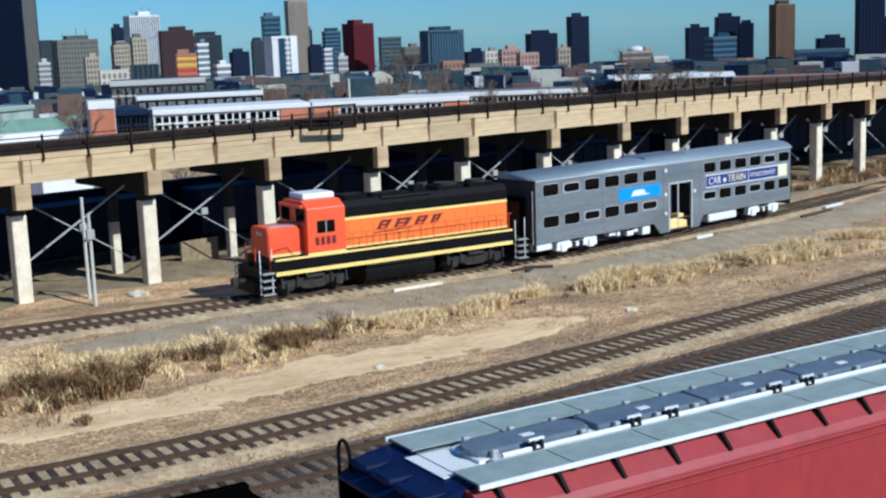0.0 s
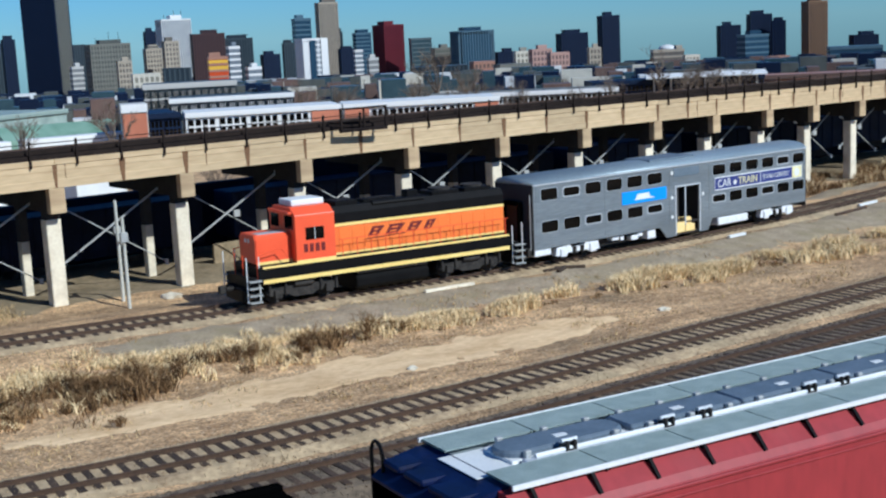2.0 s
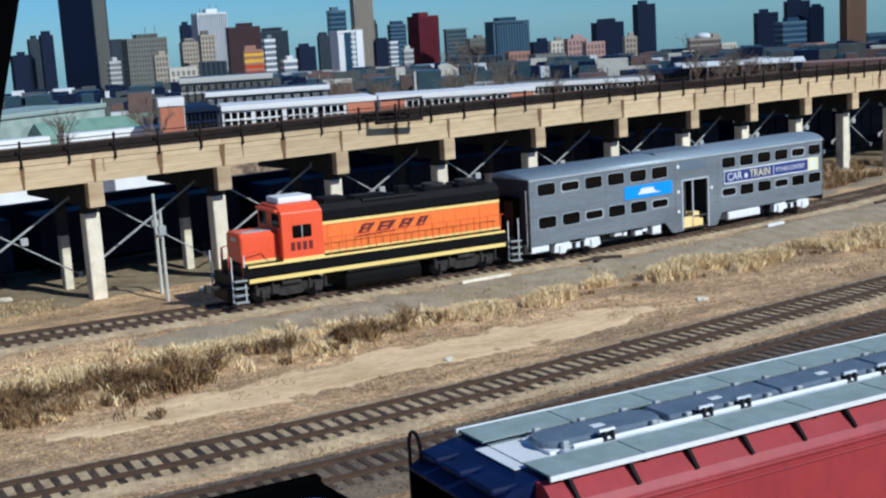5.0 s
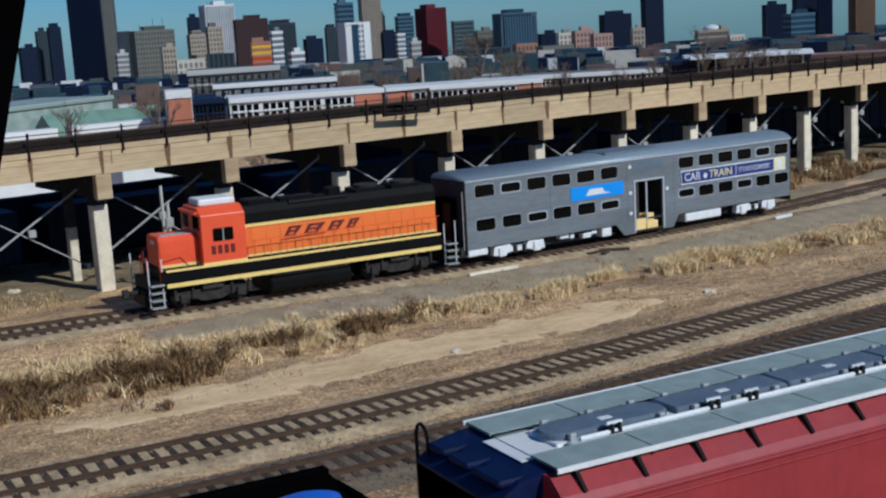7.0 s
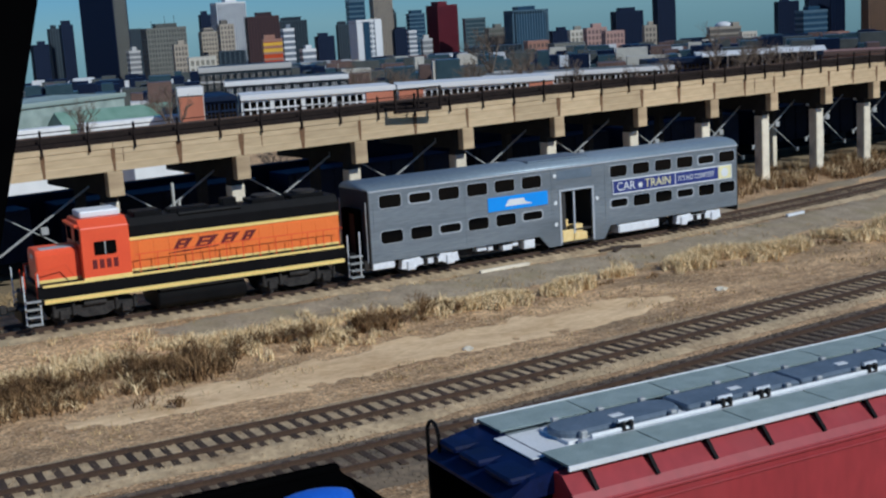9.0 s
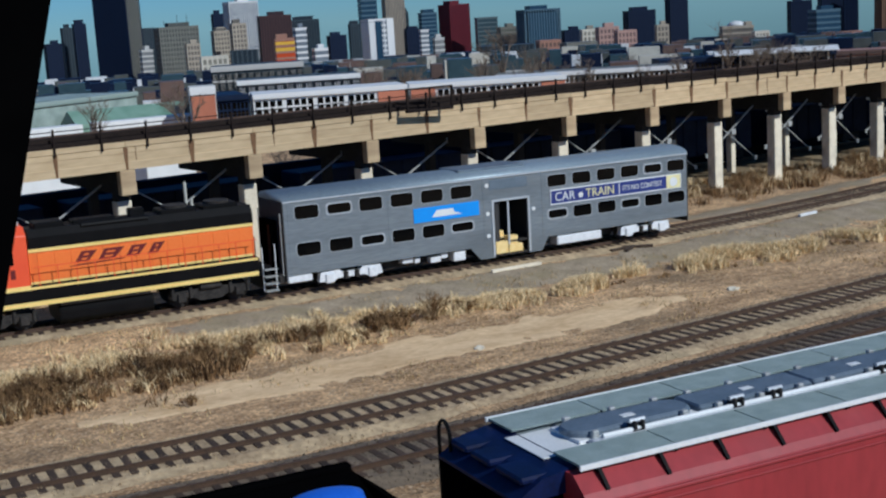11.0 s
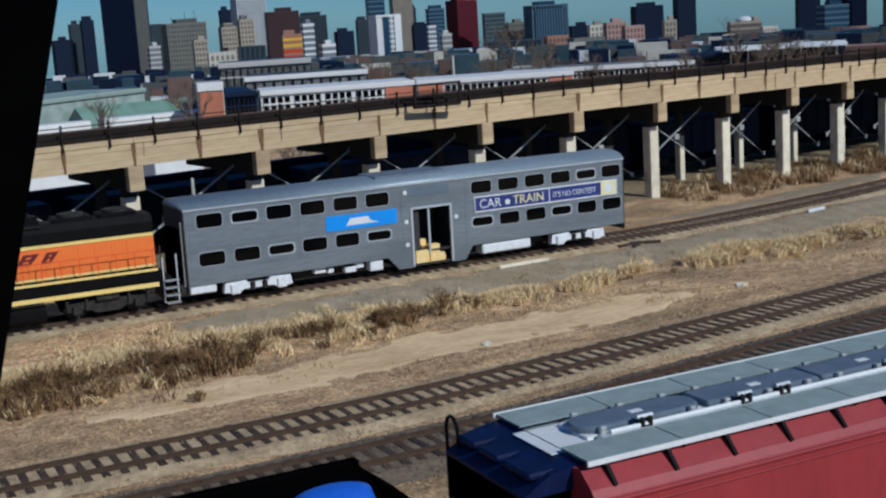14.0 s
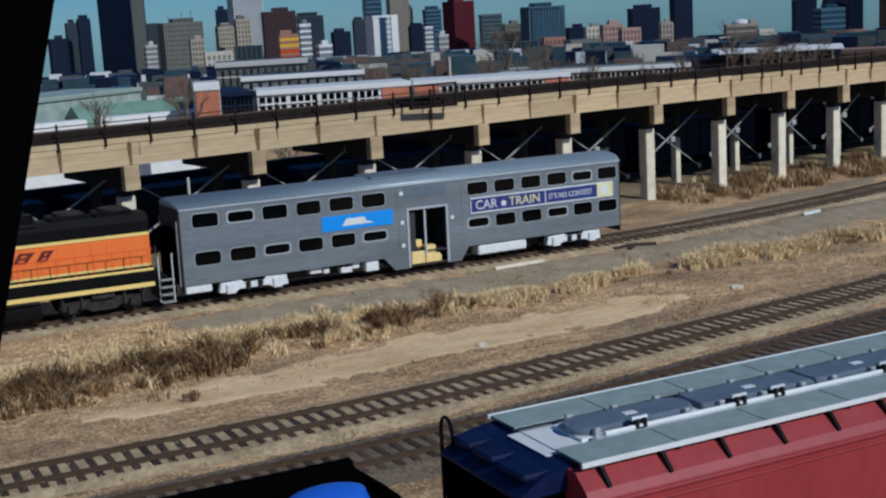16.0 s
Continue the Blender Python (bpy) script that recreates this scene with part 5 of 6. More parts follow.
tower('glass', 991, 1040, 28.0, 19.6, -5.6, -15)
tower('navy', 1201, 1255, 27.9, 19.5, 16.8, -25)
tower('navy', 1205, 1223, 16.0, 11.2, 7.5, -38)
tower('brown_rib', 1145, 1100, 24.5, 17.2, 28.5, -15)
tower('glass', 995, 896, 50.9, 35.6, -20.5, -41)
tower('navy', 1147, 1025, 27.5, 19.3, -12.8, -29)
tower('navy_edge', 1101, 927, 25.6, 17.9, 65.1, -31)
tower('slate', 1281, 1024, 53.9, 37.7, 9.4, -32)
tower('brick', 439, 588, 19.5, 13.7, -17.8, -32)
tower('pale', 310, 773, 33.3, 23.3, -12.6, -19)
tower('pale', 315, 661, 33.3, 23.3, -14.9, -22)
tower('white', 352, 643, 18.0, 12.6, -19.8, -23)
tower('navy', 431, 827, 24.5, 17.1, -15.1, -22)
tower('slate', 511, 898, 44.9, 31.4, -14.2, -24)
tower('slate', 297, 937, 19.4, 13.6, -4.1, -13)


def filler_towers():
    """Mid-rise blocks that fill the gaps of the skyline."""
    rng = random.Random(33)
    styles = ("navy", "slate", "navy", "olive", "tan", "navy", "pale", "teal", "brick", "glass")
    for i in range(46):
        a = radians(4 + 47 * (i + rng.random()) / 46)
        r = rng.uniform(1050, 1500)
        x, y = EYE[0] + r * math.sin(a), EYE[1] + r * math.cos(a)
        floor = far_floor(x, y)
        tower(styles[i % len(styles)], round(x), round(y), rng.uniform(12, 30), rng.uniform(10, 18), floor + rng.uniform(9, 22) * r / 1300, round(-math.degrees(a) + rng.uniform(-25, 25)))


filler_towers()

# ---- low-rise city between the viaduct and the towers ----


def low_city():
    """Hundreds of small far blocks, too many to count."""
    rng = random.Random(12)
    for material, count, name in ((FACADE["white"][1], 110, "white"), (FACADE["brick"][0], 120, "brick"), (FACADE["navy"][0], 420, "dark"), (FACADE["cream"][1], 70, "cream"), (FACADE["olive"][0], 380, "grey"), (FACADE["teal"][0], 260, "teal")):
        bm = bmesh.new()
        for _ in range(count):
            r = rng.uniform(280, 950)
            a = radians(rng.uniform(3, 52))
            x, y = EYE[0] + r * math.sin(a), EYE[1] + r * math.cos(a)
            w, d, h = rng.uniform(3, 9) * (0.5 + r / 900), rng.uniform(4, 8), rng.uniform(2.5, 9.5) * (0.55 + r / 700)
            z = far_floor(x, y)
            c, s = math.cos(-a * 0.9), math.sin(-a * 0.9)
            vs = []
            for dx in (-w / 2, w / 2):
                for dy in (-d / 2, d / 2):
                    for zz in (z - 1, z + h):
                        vs.append(bm.verts.new((x + dx * c - dy * s, y + dx * s + dy * c, zz)))
            for q in ((0, 1, 3, 2), (4, 6, 7, 5), (0, 4, 5, 1), (2, 3, 7, 6), (0, 2, 6, 4), (1, 5, 7, 3)):
                bm.faces.new([vs[i] for i in q])
        solid("low_rise_blocks", bm, material, f"many small {name} low-rise city blocks", "city blocks", kind="stuff")


low_city()


def strip_building(name, label, x0, y0, x1, y1, depth, base, roof, wall_m, band_m, bays, brick_bays=(), slope=0.0, plain=False):
    """A long low building with framed window bays along its front."""
    length = math.hypot(x1 - x0, y1 - y0)
    top = thing(name, label, "building", at=pose(x0, y0, base, 0, 0, math.degrees(math.atan2(y1 - y0, x1 - x0))))
    h = roof - base
    bm = bmesh.new()
    if slope:
        extrude_profile(bm, [(0, 0), (0, h * 0.62), (depth * 0.5, h), (depth, h * 0.62), (depth, 0)], 0, length)
    else:
        extrude_profile(bm, [(0, 0), (0, h), (depth, h), (depth, 0)], 0, length)
    part("wall", bm, wall_m, top)
    bw = length / bays
    for i in range(0 if plain else bays):
        if i in brick_bays:
            put_bar("brick_panel", M_panel, top, bw * (i + 0.5), -0.05, h * 0.12, bw * 0.92, 0.3, h * 0.74)
            continue
        win = put_bar("window", M_glass, top, bw * (i + 0.5), -0.05, h * 0.42, bw * 0.84, 0.16, h * 0.40)
        for q in (-0.25, 0.0, 0.25):
            put_bar("mullion", band_m, top, bw * (i + 0.5 + q * 0.9), -0.12, h * 0.42, bw * 0.05, 0.16, h * 0.40)
        put_bar("transom", band_m, top, bw * (i + 0.5), -0.12, h * 0.62, bw * 0.84, 0.14, h * 0.045)
    put_bar("cornice", band_m, top, length / 2, 0, h * 0.88, length * 1.005, 0.7, h * 0.13)
    return top


M_panel = facade("terracotta_brick", (0.52, 0.20, 0.12), (0.40, 0.14, 0.085), size=0.8)
M_mint = facade("mint", (0.36, 0.43, 0.39), (0.22, 0.28, 0.25), size=4.0)

strip_building("workshop", "long white low workshop with framed window bays and brick panels", 25.9, 97.4, 45.0, 92.0, 9, -0.4, 4.6, M_white, M_white, 5, (4,))
strip_building("workshop", "long low workshop with brick and glazed bays", 45.4, 91.9, 64.5, 84.3, 9, -0.4, 4.5, M_white, M_white, 6, (0, 5))
strip_building("saw_tooth_hall", "grey hall with sloped glazed roof strips", 33.8, 128.5, 51.5, 122.6, 10, -0.4, 5.2, FACADE["slate"][1], M_white, 13)
strip_building("saw_tooth_hall", "grey hall with sloped glazed roof strips", 41.6, 167.9, 57.5, 163.0, 12, -1.0, 6.4, FACADE["slate"][1], FACADE["pale"][1], 13)
strip_building("dark_shed", "dark navy industrial shed", 18.6, 98.0, 25.2, 97.0, 12, -0.4, 4.8, FACADE["navy"][0], FACADE["navy"][1], 3)
strip_building("brick_office", "small brick office with a white frame", 13.6, 82.3, 16.4, 81.6, 6, -0.4, 6.8, FACADE["pale"][1], M_white, 1, (0,))
strip_building("white_depot", "long white depot with a pale roof", -4.0, 118.0, 20.0, 135.0, 14, -0.4, 4.6, M_mint, M_mint, 3, plain=True)
strip_building("white_depot", "long white depot with a pale roof", -30.0, 118.0, -3.0, 122.0, 14, -0.4, 4.9, M_mint, M_mint, 3, plain=True)
strip_building("pale_shed", "long pale-roofed low shed", 84.0, 139.0, 112.0, 121.5, 10, -3.5, 2.2, FACADE["olive"][1], M_white, 9)
strip_building("dark_platform_hall", "long dark low station hall", 122.0, 143.0, 152.0, 128.0, 10, -4.0, 2.2, FACADE["navy"][0], FACADE["navy"][1], 10)
strip_building("brick_terrace", "row of low brick houses", 152.0, 140.0, 190.0, 108.0, 10, -5.0, 1.4, FACADE["brick"][1], FACADE["brick"][0], 9)


def canopy(x0, y0, x1, y1, z):
    length = math.hypot(x1 - x0, y1 - y0)
    top = thing("platform_canopy", "long white platform canopy roof on thin posts", "canopy", at=pose(x0, y0, 0, 0, 0, math.degrees(math.atan2(y1 - y0, x1 - x0))))
    bm = bmesh.new()
    extrude_profile(bm, [(-3, z), (-3, z + 0.25), (0, z + 0.9), (3, z + 0.25), (3, z)], 0, length)
    part("roof", bm, M_white, top, "white canopy roof")
    for i in range(7):
        put_bar("post", M_steel, top, length * (i + 0.5) / 7, 0, -6.0, 0.3, 0.3, z + 6.0)


canopy(131.0, 138.0, 149.5, 125.0, 2.4)


def trailer(x, y, yaw, length):
    top = thing("box_trailer", "white parked box trailer beyond the viaduct", "trailer", "parked trailers", at=pose(x, y, -0.35, 0, 0, yaw))
    part("body", box(bmesh.new(), -length / 2, length / 2, -1.25, 1.25, 1.1, 3.9, 0.05), M_white, top, "white box body")
    part("chassis", box(bmesh.new(), -length / 2 + 0.5, length / 2 - 0.3, -0.6, 0.6, 0.85, 1.1), M_under, top)
    for dx in (length / 2 - 1.2, length / 2 - 2.4):
        for sy in (-1.05, 1.05):
            part("wheel", rod(bmesh.new(), (dx, sy - 0.14, 0.5), (dx, sy + 0.14, 0.5), 0.5, 16), M_blackrubber, top)
    for sy in (-0.8, 0.8):
        part("landing_leg", box(bmesh.new(), -length / 2 + 2.2, -length / 2 + 2.35, sy - 0.07, sy + 0.07, 0, 1.1), M_steel, top)


trailer(9.5, 88.0, 6, 12.0)
trailer(-4.0, 86.0, 10, 12.0)
trailer(-17.0, 84.0, 2, 12.0)

bm = bmesh.new()
extrude_profile(bm, [(-3, 0), (-3, 2.6), (0, 4.2), (3, 2.6), (3, 0)], -9, 9)
shed = solid("green_roofed_shed", bm, facade("green_roof", (0.22, 0.33, 0.26), (0.12, 0.22, 0.16)), "long shed with a faded green roof", "shed")
shed.matrix_basis = pose(14.0, 112.0, -0.4, 0, 0, 8)

# ---- plants ----


def blades(name, spots, material, label, category, seed, count, height, spread):
    """Tufts of thin bent blades."""
    rng = random.Random(seed)
    verts, faces = [], []
    for x, y, z, s in spots:
        for _ in range(count):
            a, r = rng.uniform(0, 6.283), spread * s * math.sqrt(rng.random())
            bx, by = x + r * math.cos(a), y + r * math.sin(a)
            hh = height * s * rng.uniform(0.45, 1.1)
            lean = rng.uniform(0.1, 0.95) * hh
            la = rng.uniform(0, 6.283)
            wd = rng.uniform(0.014, 0.034) * (0.7 + s * 0.4)
            wa = rng.uniform(0, 3.14)
            wx, wy = wd * math.cos(wa), wd * math.sin(wa)
            mx, my = bx + lean * 0.35 * math.cos(la), by + lean * 0.35 * math.sin(la)
            tx, ty = bx + lean * math.cos(la), by + lean * math.sin(la)
            i = len(verts)
            verts += [(bx - wx, by - wy, z), (bx + wx, by + wy, z), (mx + wx * 0.8, my + wy * 0.8, z + hh * 0.6), (mx - wx * 0.8, my - wy * 0.8, z + hh * 0.6), (tx, ty, z + hh)]
            faces += [(i, i + 1, i + 2, i + 3), (i + 3, i + 2, i + 4)]
    me = bpy.data.meshes.new(name)
    me.from_pydata(verts, [], faces)
    me.materials.append(material)
    return tagged(new(name, me), label, category, kind="stuff")


def plants():
    rng = random.Random(21)
    straw, scrub, short, far = [], [], [], []
    # the long strip of golden grass
    for _ in range(6500):
        x = rng.uniform(-24, 62)
        c = -10.7 + 0.055 * max(0, x) + 0.7 * noise.noise((x * 0.13, 2, 0))
        y = rng.gauss(c, 1.2 if x < -4 else 0.62)
        n = noise.noise((x * 0.33, y * 0.5, 4))
        if n < -0.05:
            continue
        s = 0.5 + 0.6 * max(0, n + 0.2)
        straw.append((x, y, height_at(x, y), s * (0.8 if x < 4 else 1.1)))
    # dark dead weeds along the foot of the bank, in clumps
    for _ in range(1700):
        x = rng.uniform(-26, -4)
        c = -12.6 + 0.10 * (x + 12) + 0.5 * noise.noise((x * 0.4, 6, 1))
        y = rng.gauss(c, 0.75 if x < -11 else 0.45)
        n = noise.noise((x * 0.5, y * 0.5, 9))
        if n > (-0.18 if x < -12 else 0.05):
            scrub.append((x, y, height_at(x, y), rng.uniform(0.35, 0.9) + 0.7 * max(0, n)))
            if rng.random() < 0.45:
                straw.append((x + rng.uniform(-0.5, 0.5), y + rng.uniform(-0.2, 0.7), height_at(x, y), rng.uniform(0.3, 0.7)))
    for _ in range(260):
        x = rng.uniform(-4, 50)
        y = -11.7 + 0.055 * max(0, x) + rng.gauss(0, 0.3)
        if noise.noise((x * 0.6, y, 3)) > 0.22:
            scrub.append((x, y, height_at(x, y), rng.uniform(0.25, 0.5)))
    # thin short grass over the open ground
    for _ in range(2600):
        x, y = rng.uniform(-26, 62), rng.uniform(-20.5, -2.2)
        if y < track_two(x) + 2.6 or noise.noise((x * 0.2, y * 0.35, 14)) < 0.02:
            continue
        short.append((x, y, height_at(x, y), rng.uniform(0.25, 0.6)))
    # weeds at the foot of the viaduct
    for _ in range(1700):
        x = rng.uniform(26, 84)
        y = face(x) + rng.uniform(-4.5, 4.5)
        if noise.noise((x * 0.3, y * 0.3, 5)) > -0.1:
            (scrub if rng.random() < 0.85 else far).append((x, y, height_at(x, y), rng.uniform(0.6, 1.2)))
    for _ in range(260):
        x = rng.uniform(-24, -14)
        y = rng.uniform(3.5, 7.5)
        short.append((x, y, height_at(x, y), rng.uniform(0.4, 0.9)))
    blades("dry_grass", straw, M_straw, "golden dry grass along the bank", "grass", 1, 20, 0.75, 0.42)
    blades("brown_scrub", scrub, M_scrub, "dark brown dead weeds and scrub", "scrub", 2, 18, 0.7, 0.55)
    blades("short_grass", short, M_dullgrass, "sparse short dry grass", "grass", 3, 10, 0.42, 0.95)
    blades("tall_weeds", far, M_straw, "tall dry weeds below the viaduct", "weeds", 4, 14, 0.75, 0.55)


plants()


def stones():
    """Loose ballast stones beside the tracks."""
    rng = random.Random(8)
    for material, name, lines in ((M_ballast, "pale", ((track_two, -28, 45),)), (M_ballastdark, "dark", ((track_three, -26, 40),))):
        verts, faces = [], []
        for centre, x0, x1 in lines:
            for _ in range(15000):
                x = rng.uniform(x0, x1)
                dy = rng.choice((-1, 1)) * (rng.uniform(0, 2.5) if rng.random() < 0.75 else rng.uniform(2.2, 3.3))
                y = centre(x) + dy
                z = -0.17 if abs(dy) < 1.5 else -0.185 - (min(abs(dy), 2.35) - 1.5) * 0.26
                r = rng.uniform(0.025, 0.07)
                i = len(verts)
                for k in range(3):
                    a = rng.uniform(0, 0.8) + 2.09 * k
                    verts.append((x + r * math.cos(a), y + r * math.sin(a), z - 0.02))
                verts.append((x + rng.uniform(-0.4, 0.4) * r, y + rng.uniform(-0.4, 0.4) * r, z + r * rng.uniform(0.5, 0.9)))
                faces += [(i, i + 1, i + 3), (i + 1, i + 2, i + 3), (i + 2, i, i + 3)]
        me = bpy.data.meshes.new("ballast_stones")
        me.from_pydata(verts, [], faces)
        me.materials.append(material)
        tagged(new("ballast_stones", me), f"loose {name} crushed ballast stones", "stones", kind="stuff")


stones()


def bare_tree(x, y, z, h, seed):
    rng = random.Random(seed)
    top = thing("bare_tree", "leafless grey-brown winter tree", "tree", "bare trees", at=pose(x, y, z))
    bm = bmesh.new()
    rod(bm, (0, 0, -0.3), (0.02 * h, 0, h * 0.35), 0.028 * h, 7, 0.018 * h)
    part("trunk", bm, M_twig, top)
    verts, faces = [], []

    def limb(p, d, length, r, depth):
        q = p + d * length
        side = d.cross(Vector((rng.uniform(-1, 1), rng.uniform(-1, 1), 0.2))).normalized()
        up = d.cross(side)
        i = len(verts)
        for base, rr in ((p, r), (q, r * 0.55)):
            for k in range(3):
                a = 2.094 * k
                verts.append(tuple(base + (side * math.cos(a) + up * math.sin(a)) * rr))
        for k in range(3):
            faces.append((i + k, i + (k + 1) % 3, i + 3 + (k + 1) % 3, i + 3 + k))
        if depth:
            for _ in range(3 if depth > 1 else 4):
                nd = (d + Vector((rng.uniform(-0.8, 0.8), rng.uniform(-0.8, 0.8), rng.uniform(-0.15, 0.5)))).normalized()
                limb(p + d * length * rng.uniform(0.5, 1.0), nd, length * rng.uniform(0.5, 0.75), r * 0.55, depth - 1)

    for _ in range(5):
        d = Vector((rng.uniform(-0.6, 0.6), rng.uniform(-0.6, 0.6), 1)).normalized()
        limb(Vector((0.02 * h, 0, h * rng.uniform(0.22, 0.35))), d, h * rng.uniform(0.22, 0.34), 0.014 * h, 4)
    me = bpy.data.meshes.new("crown")
    me.from_pydata(verts, [], faces)
    me.materials.append(M_twig)
    o = new("crown", me)
    o.parent = top
    tagged(o, "crown of fine bare twigs")


bare_tree(10.3, 74.0, -0.4, 9.5, 1)
bare_tree(2.0, 80.0, -0.4, 8.0, 2)
bare_tree(95.0, 156.0, -3.5, 15.5, 3)
bare_tree(104.0, 160.0, -3.8, 12.0, 4)
bare_tree(88.0, 150.0, -3.0, 10.0, 8)
bare_tree(118.0, 117.5, -2.6, 11.5, 5)
bare_tree(123.0, 116.0, -2.6, 10.0, 6)
bare_tree(60.0, 140.0, -1.2, 8.0, 7)
bare_tree(72.0, 120.0, -1.2, 7.5, 9)


def shrub(x, y, h, seed):
    rng = random.Random(seed)
    verts, faces = [], []

    def twig(p, d, length, r, depth):
        q = p + d * length
        side = d.cross(Vector((0.3, 0.9, 0.1))).normalized()
        up = d.cross(side)
        i = len(verts)
        for base, rr in ((p, r), (q, r * 0.6)):
            for k in range(3):
                verts.append(tuple(base + (side * math.cos(2.094 * k) + up * math.sin(2.094 * k)) * rr))
        for k in range(3):
            faces.append((i + k, i + (k + 1) % 3, i + 3 + (k + 1) % 3, i + 3 + k))
        if depth:
            for _ in range(4):
                nd = (d + Vector((rng.uniform(-0.9, 0.9), rng.uniform(-0.9, 0.9), rng.uniform(-0.3, 0.5)))).normalized()
                twig(p + d * length * rng.uniform(0.4, 1.0), nd, length * rng.uniform(0.45, 0.8), r * 0.7, depth - 1)

    for _ in range(9):
        d = Vector((rng.uniform(-0.9, 0.9), rng.uniform(-0.9, 0.9), 1)).normalized()
        twig(Vector((rng.uniform(-0.2, 0.2), rng.uniform(-0.2, 0.2), 0)), d, h * rng.uniform(0.3, 0.5), 0.016, 3)
    me = bpy.data.meshes.new("shrub")
    me.from_pydata(verts, [], faces)
    me.materials.append(M_scrub)
    ob = tagged(new("shrub", me), "dead reddish-brown twiggy shrub on the bank", "shrub", "dead shrubs")
    ob.matrix_basis = pose(x, y, height_at(x, y))


for k, (sx, sy, sh) in enumerate(((-2.6, -12.0, 1.5), (-3.9, -12.3, 1.1), (-5.6, -12.2, 1.3), (-7.9, -12.5, 1.5), (-8.8, -12.2, 1.1), (-11.2, -12.8, 1.2), (-13.0, -12.6, 1.5), (-14.4, -13.0, 1.3), (-15.8, -12.7, 1.6), (-17.2, -13.2, 1.5), (-18.6, -13.0, 1.6), (-20.0, -13.3, 1.5), (-1.0, -11.9, 0.9), (16.0, -9.0, 0.7), (-6.5, -13.4, 0.7), (-15.0, -17.2, 0.6))):
    shrub(sx, sy, sh, 70 + k)

# ---- small things ----
def timber(x, y, yaw, length, material, label):
    ob = solid("loose_timber", box(bmesh.new(), -length / 2, length / 2, -0.11, 0.11, 0, 0.16, 0.02), material, label, "timber", "loose timbers")
    ob.matrix_basis = pose(x, y, height_at(x, y) + 0.04, 0, 0, yaw)


timber(5.6, track_one(5.6) - 2.3, 3, 3.0, M_concpale, "pale loose timber lying beside the track")
timber(43.2, track_one(43.2) - 2.0, 14, 2.4, M_white, "white board lying beside the track")
timber(27.2, track_one(27.2) - 2.4, 11, 1.6, M_white, "white board lying beside the track")
timber(13.0, track_one(13.0) - 2.2, 40, 1.5, M_sleeper, "dark rotten sleeper lying in the dirt")
timber(13.7, track_one(13.7) - 2.0, -25, 1.7, M_sleeper, "dark rotten sleeper lying in the dirt")
timber(12.6, track_one(12.6) - 1.9, 8, 1.4, M_sleeper, "dark rotten sleeper lying in the dirt")
timber(40.0, track_one(40.0) - 2.6, 14, 4.0, M_railrust, "rusty rail length lying beside the track")
rubble(11.5, -15.0, 0.3, 5)
rubble(-3.0, -17.0, 0.25, 6)

# slanted black bar added close beside the viewpoint, standing in for a screen bezel
bm = bmesh.new()
extrude_side(bm, [(-30.2, -0.5), (-29.745, -0.5), (-25.85, 14.2), (-26.3, 14.2)], -60.62, -60.35)
bezel_ob = solid("slanted_post", bm, M_blackrubber, "matt black slanted bar added in place of a screen bezel", "post")

for k, (tx, ty, th) in enumerate(((30.0, 150.0, 7.0), (66.0, 150.0, 9.0), (78.0, 165.0, 10.0), (110.0, 150.0, 9.0), (140.0, 122.0, 8.5), (128.0, 112.0, 8.0), (18.0, 100.0, 7.0), (52.0, 112.0, 6.0), (86.0, 128.0, 8.0), (160.0, 150.0, 9.0))):
    bare_tree(tx, ty, far_floor(tx, ty) - 0.3, th, 40 + k)

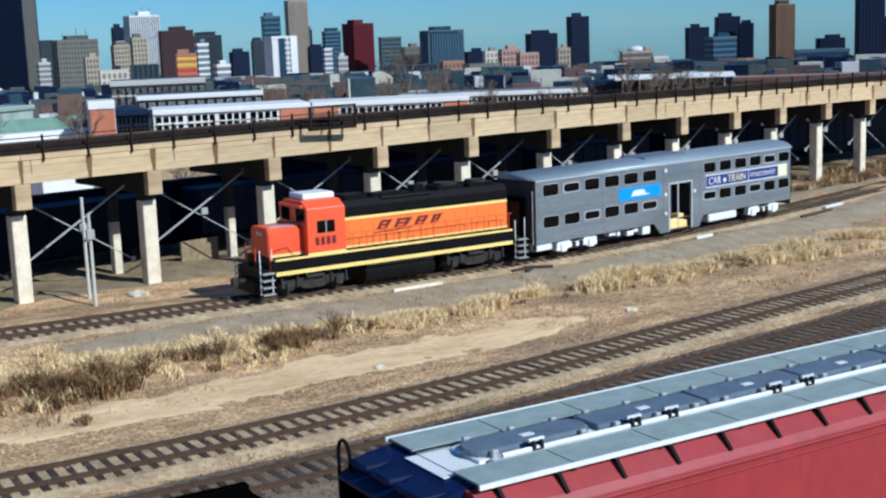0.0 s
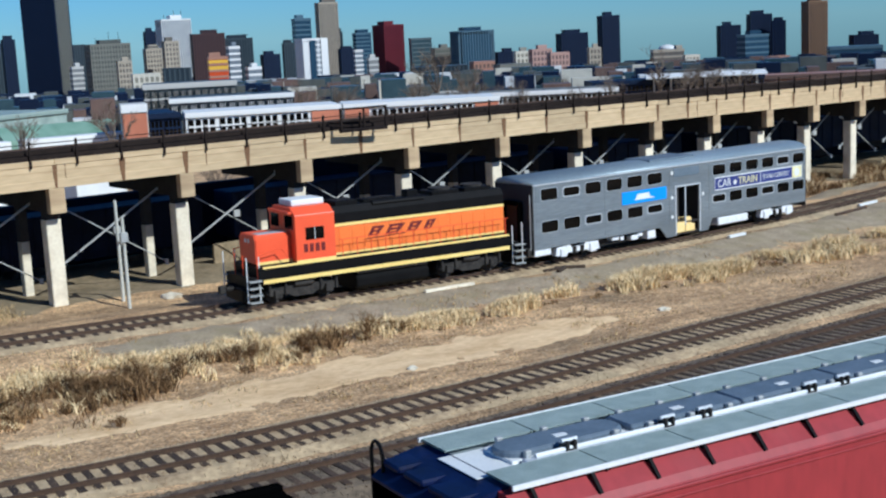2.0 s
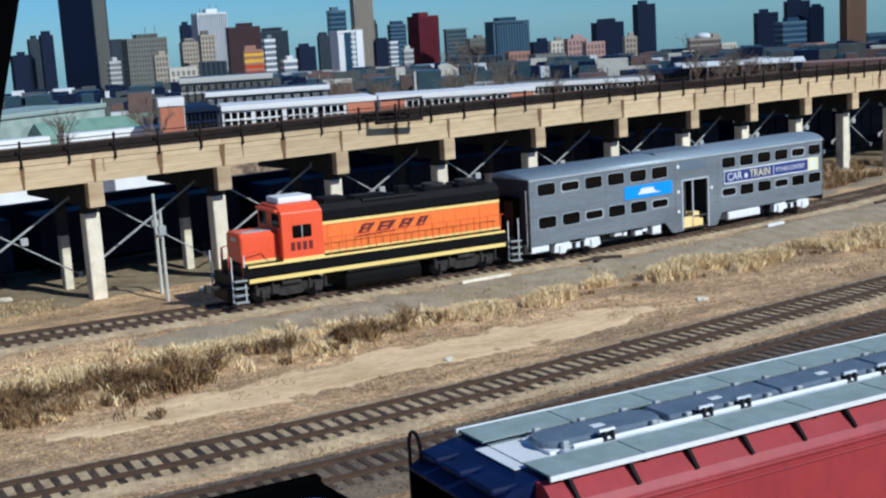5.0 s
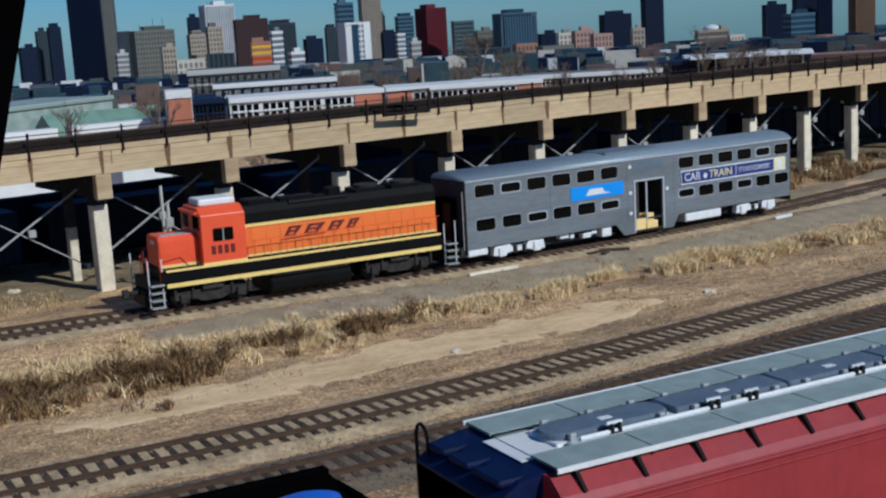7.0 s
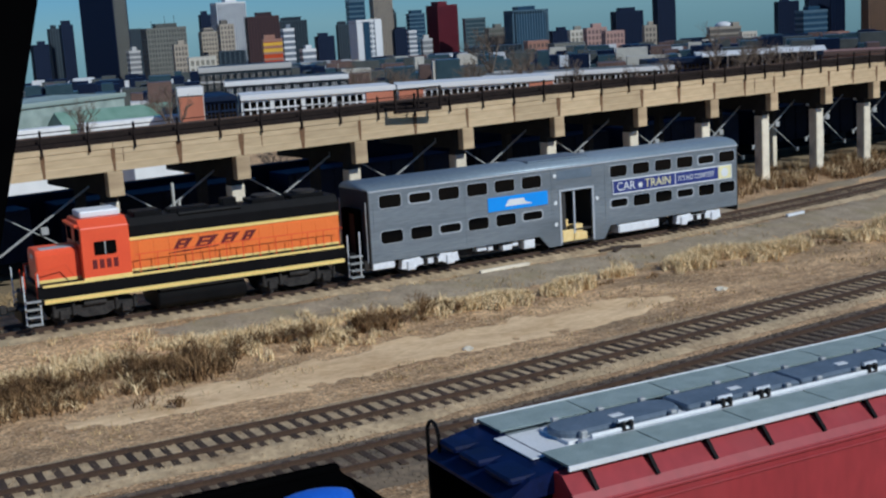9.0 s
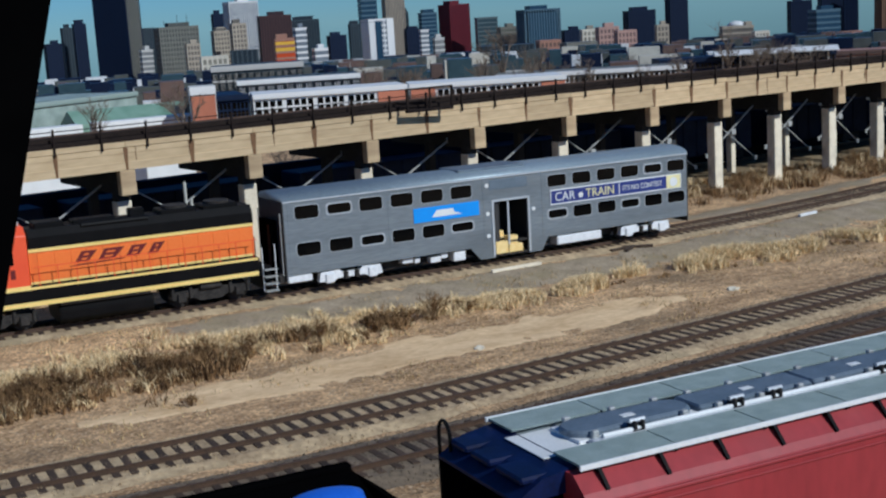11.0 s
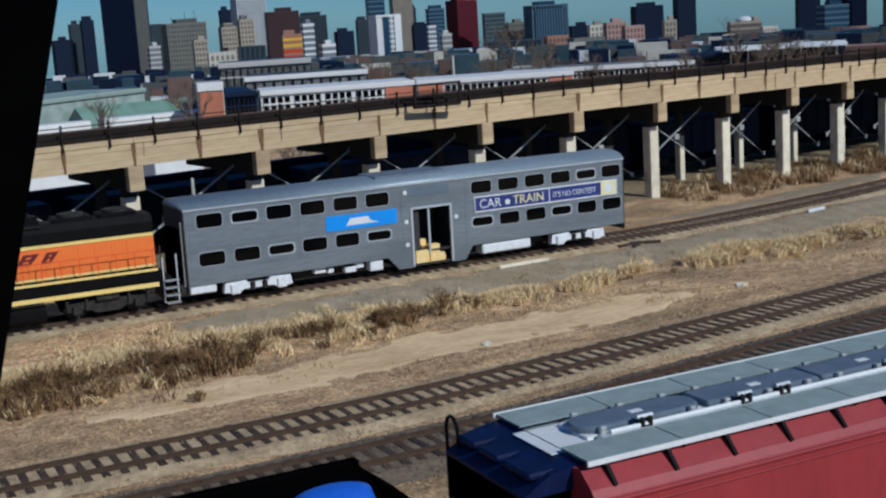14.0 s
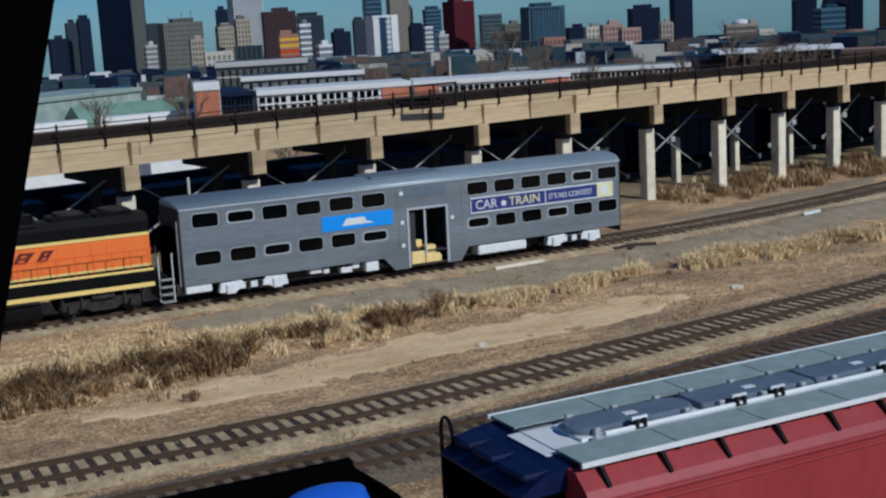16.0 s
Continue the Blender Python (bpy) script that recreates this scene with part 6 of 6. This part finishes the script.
# bare trees among the low buildings, in loose clumps
tree_rng = random.Random(77)
for k in range(34):
    a, r = radians(tree_rng.choice((20, 27, 31, 34, 37, 43)) + tree_rng.uniform(-3.0, 3.0)), tree_rng.uniform(190, 330)
    tx, ty = EYE[0] + r * math.sin(a), EYE[1] + r * math.cos(a)
    bare_tree(tx, ty, far_floor(tx, ty) - 0.3, tree_rng.uniform(5, 9.5), 200 + k)
trailer(-10.3, 36.5, 8, 5.0)
trailer(-1.4, 37.0, 8, 4.0)
bare_tree(7.6, 35.0, -0.4, 5.0, 61)

# ---- what moves ----
SHIFT = [
    (0.0, 13.8), (0.5, 13.24), (1.0, 12.14), (1.5, 11.46), (4.15, 11.5), (4.7, 10.0), (5.5, 7.0), (6.15, 4.65), (6.5, 4.57), (7.1, 4.57), (7.22, 2.1),
    (7.5, 1.52), (8.0, 0.46), (8.5, -0.64), (9.0, -1.42), (9.3, -1.7), (10.2, -4.4), (11.5, -7.64), (12.0, -8.68), (12.5, -9.56),
    (13.1, -9.6), (13.2, -11.45), (13.5, -11.5), (16.0, -11.48),
]


def shift(t):
    for (t0, a), (t1, b) in zip(SHIFT, SHIFT[1:]):
        if t <= t1:
            return a + (b - a) * (t - t0) / (t1 - t0)
    return SHIFT[-1][1]


def on_line(s):
    x, y = float(np.interp(s, BEND_S, BEND_X)), float(np.interp(s, BEND_S, BEND_Y))
    return Vector((x, y, fall(x)))


def riding(s, offset, rear, front):
    """Pose of a vehicle whose two trucks, at rear and front in its own space, stand on the line."""
    a, b = on_line(s + offset + rear), on_line(s + offset + front)
    d = (b - a).normalized()
    at = a - d * rear
    return pose(at.x, at.y, at.z, 0, -math.degrees(math.asin(d.z)), math.degrees(math.atan2(d.y, d.x)))


def motions():
    times = [i / 30 for i in range(481)]
    for vehicle, offset, rear, front in ((locomotive, 0.5, -14.15, -4.4), (coach, -0.35, 3.4, 21.4)):
        walk(vehicle, [(t, riding(shift(t), offset, rear, front)) for t in times])
    for wheels, radius in turning:
        at = wheels.location.copy()
        walk(wheels, [(t, pose(at.x, at.y, at.z, 0, math.degrees(shift(t) / radius), 0)) for t in times])


motions()
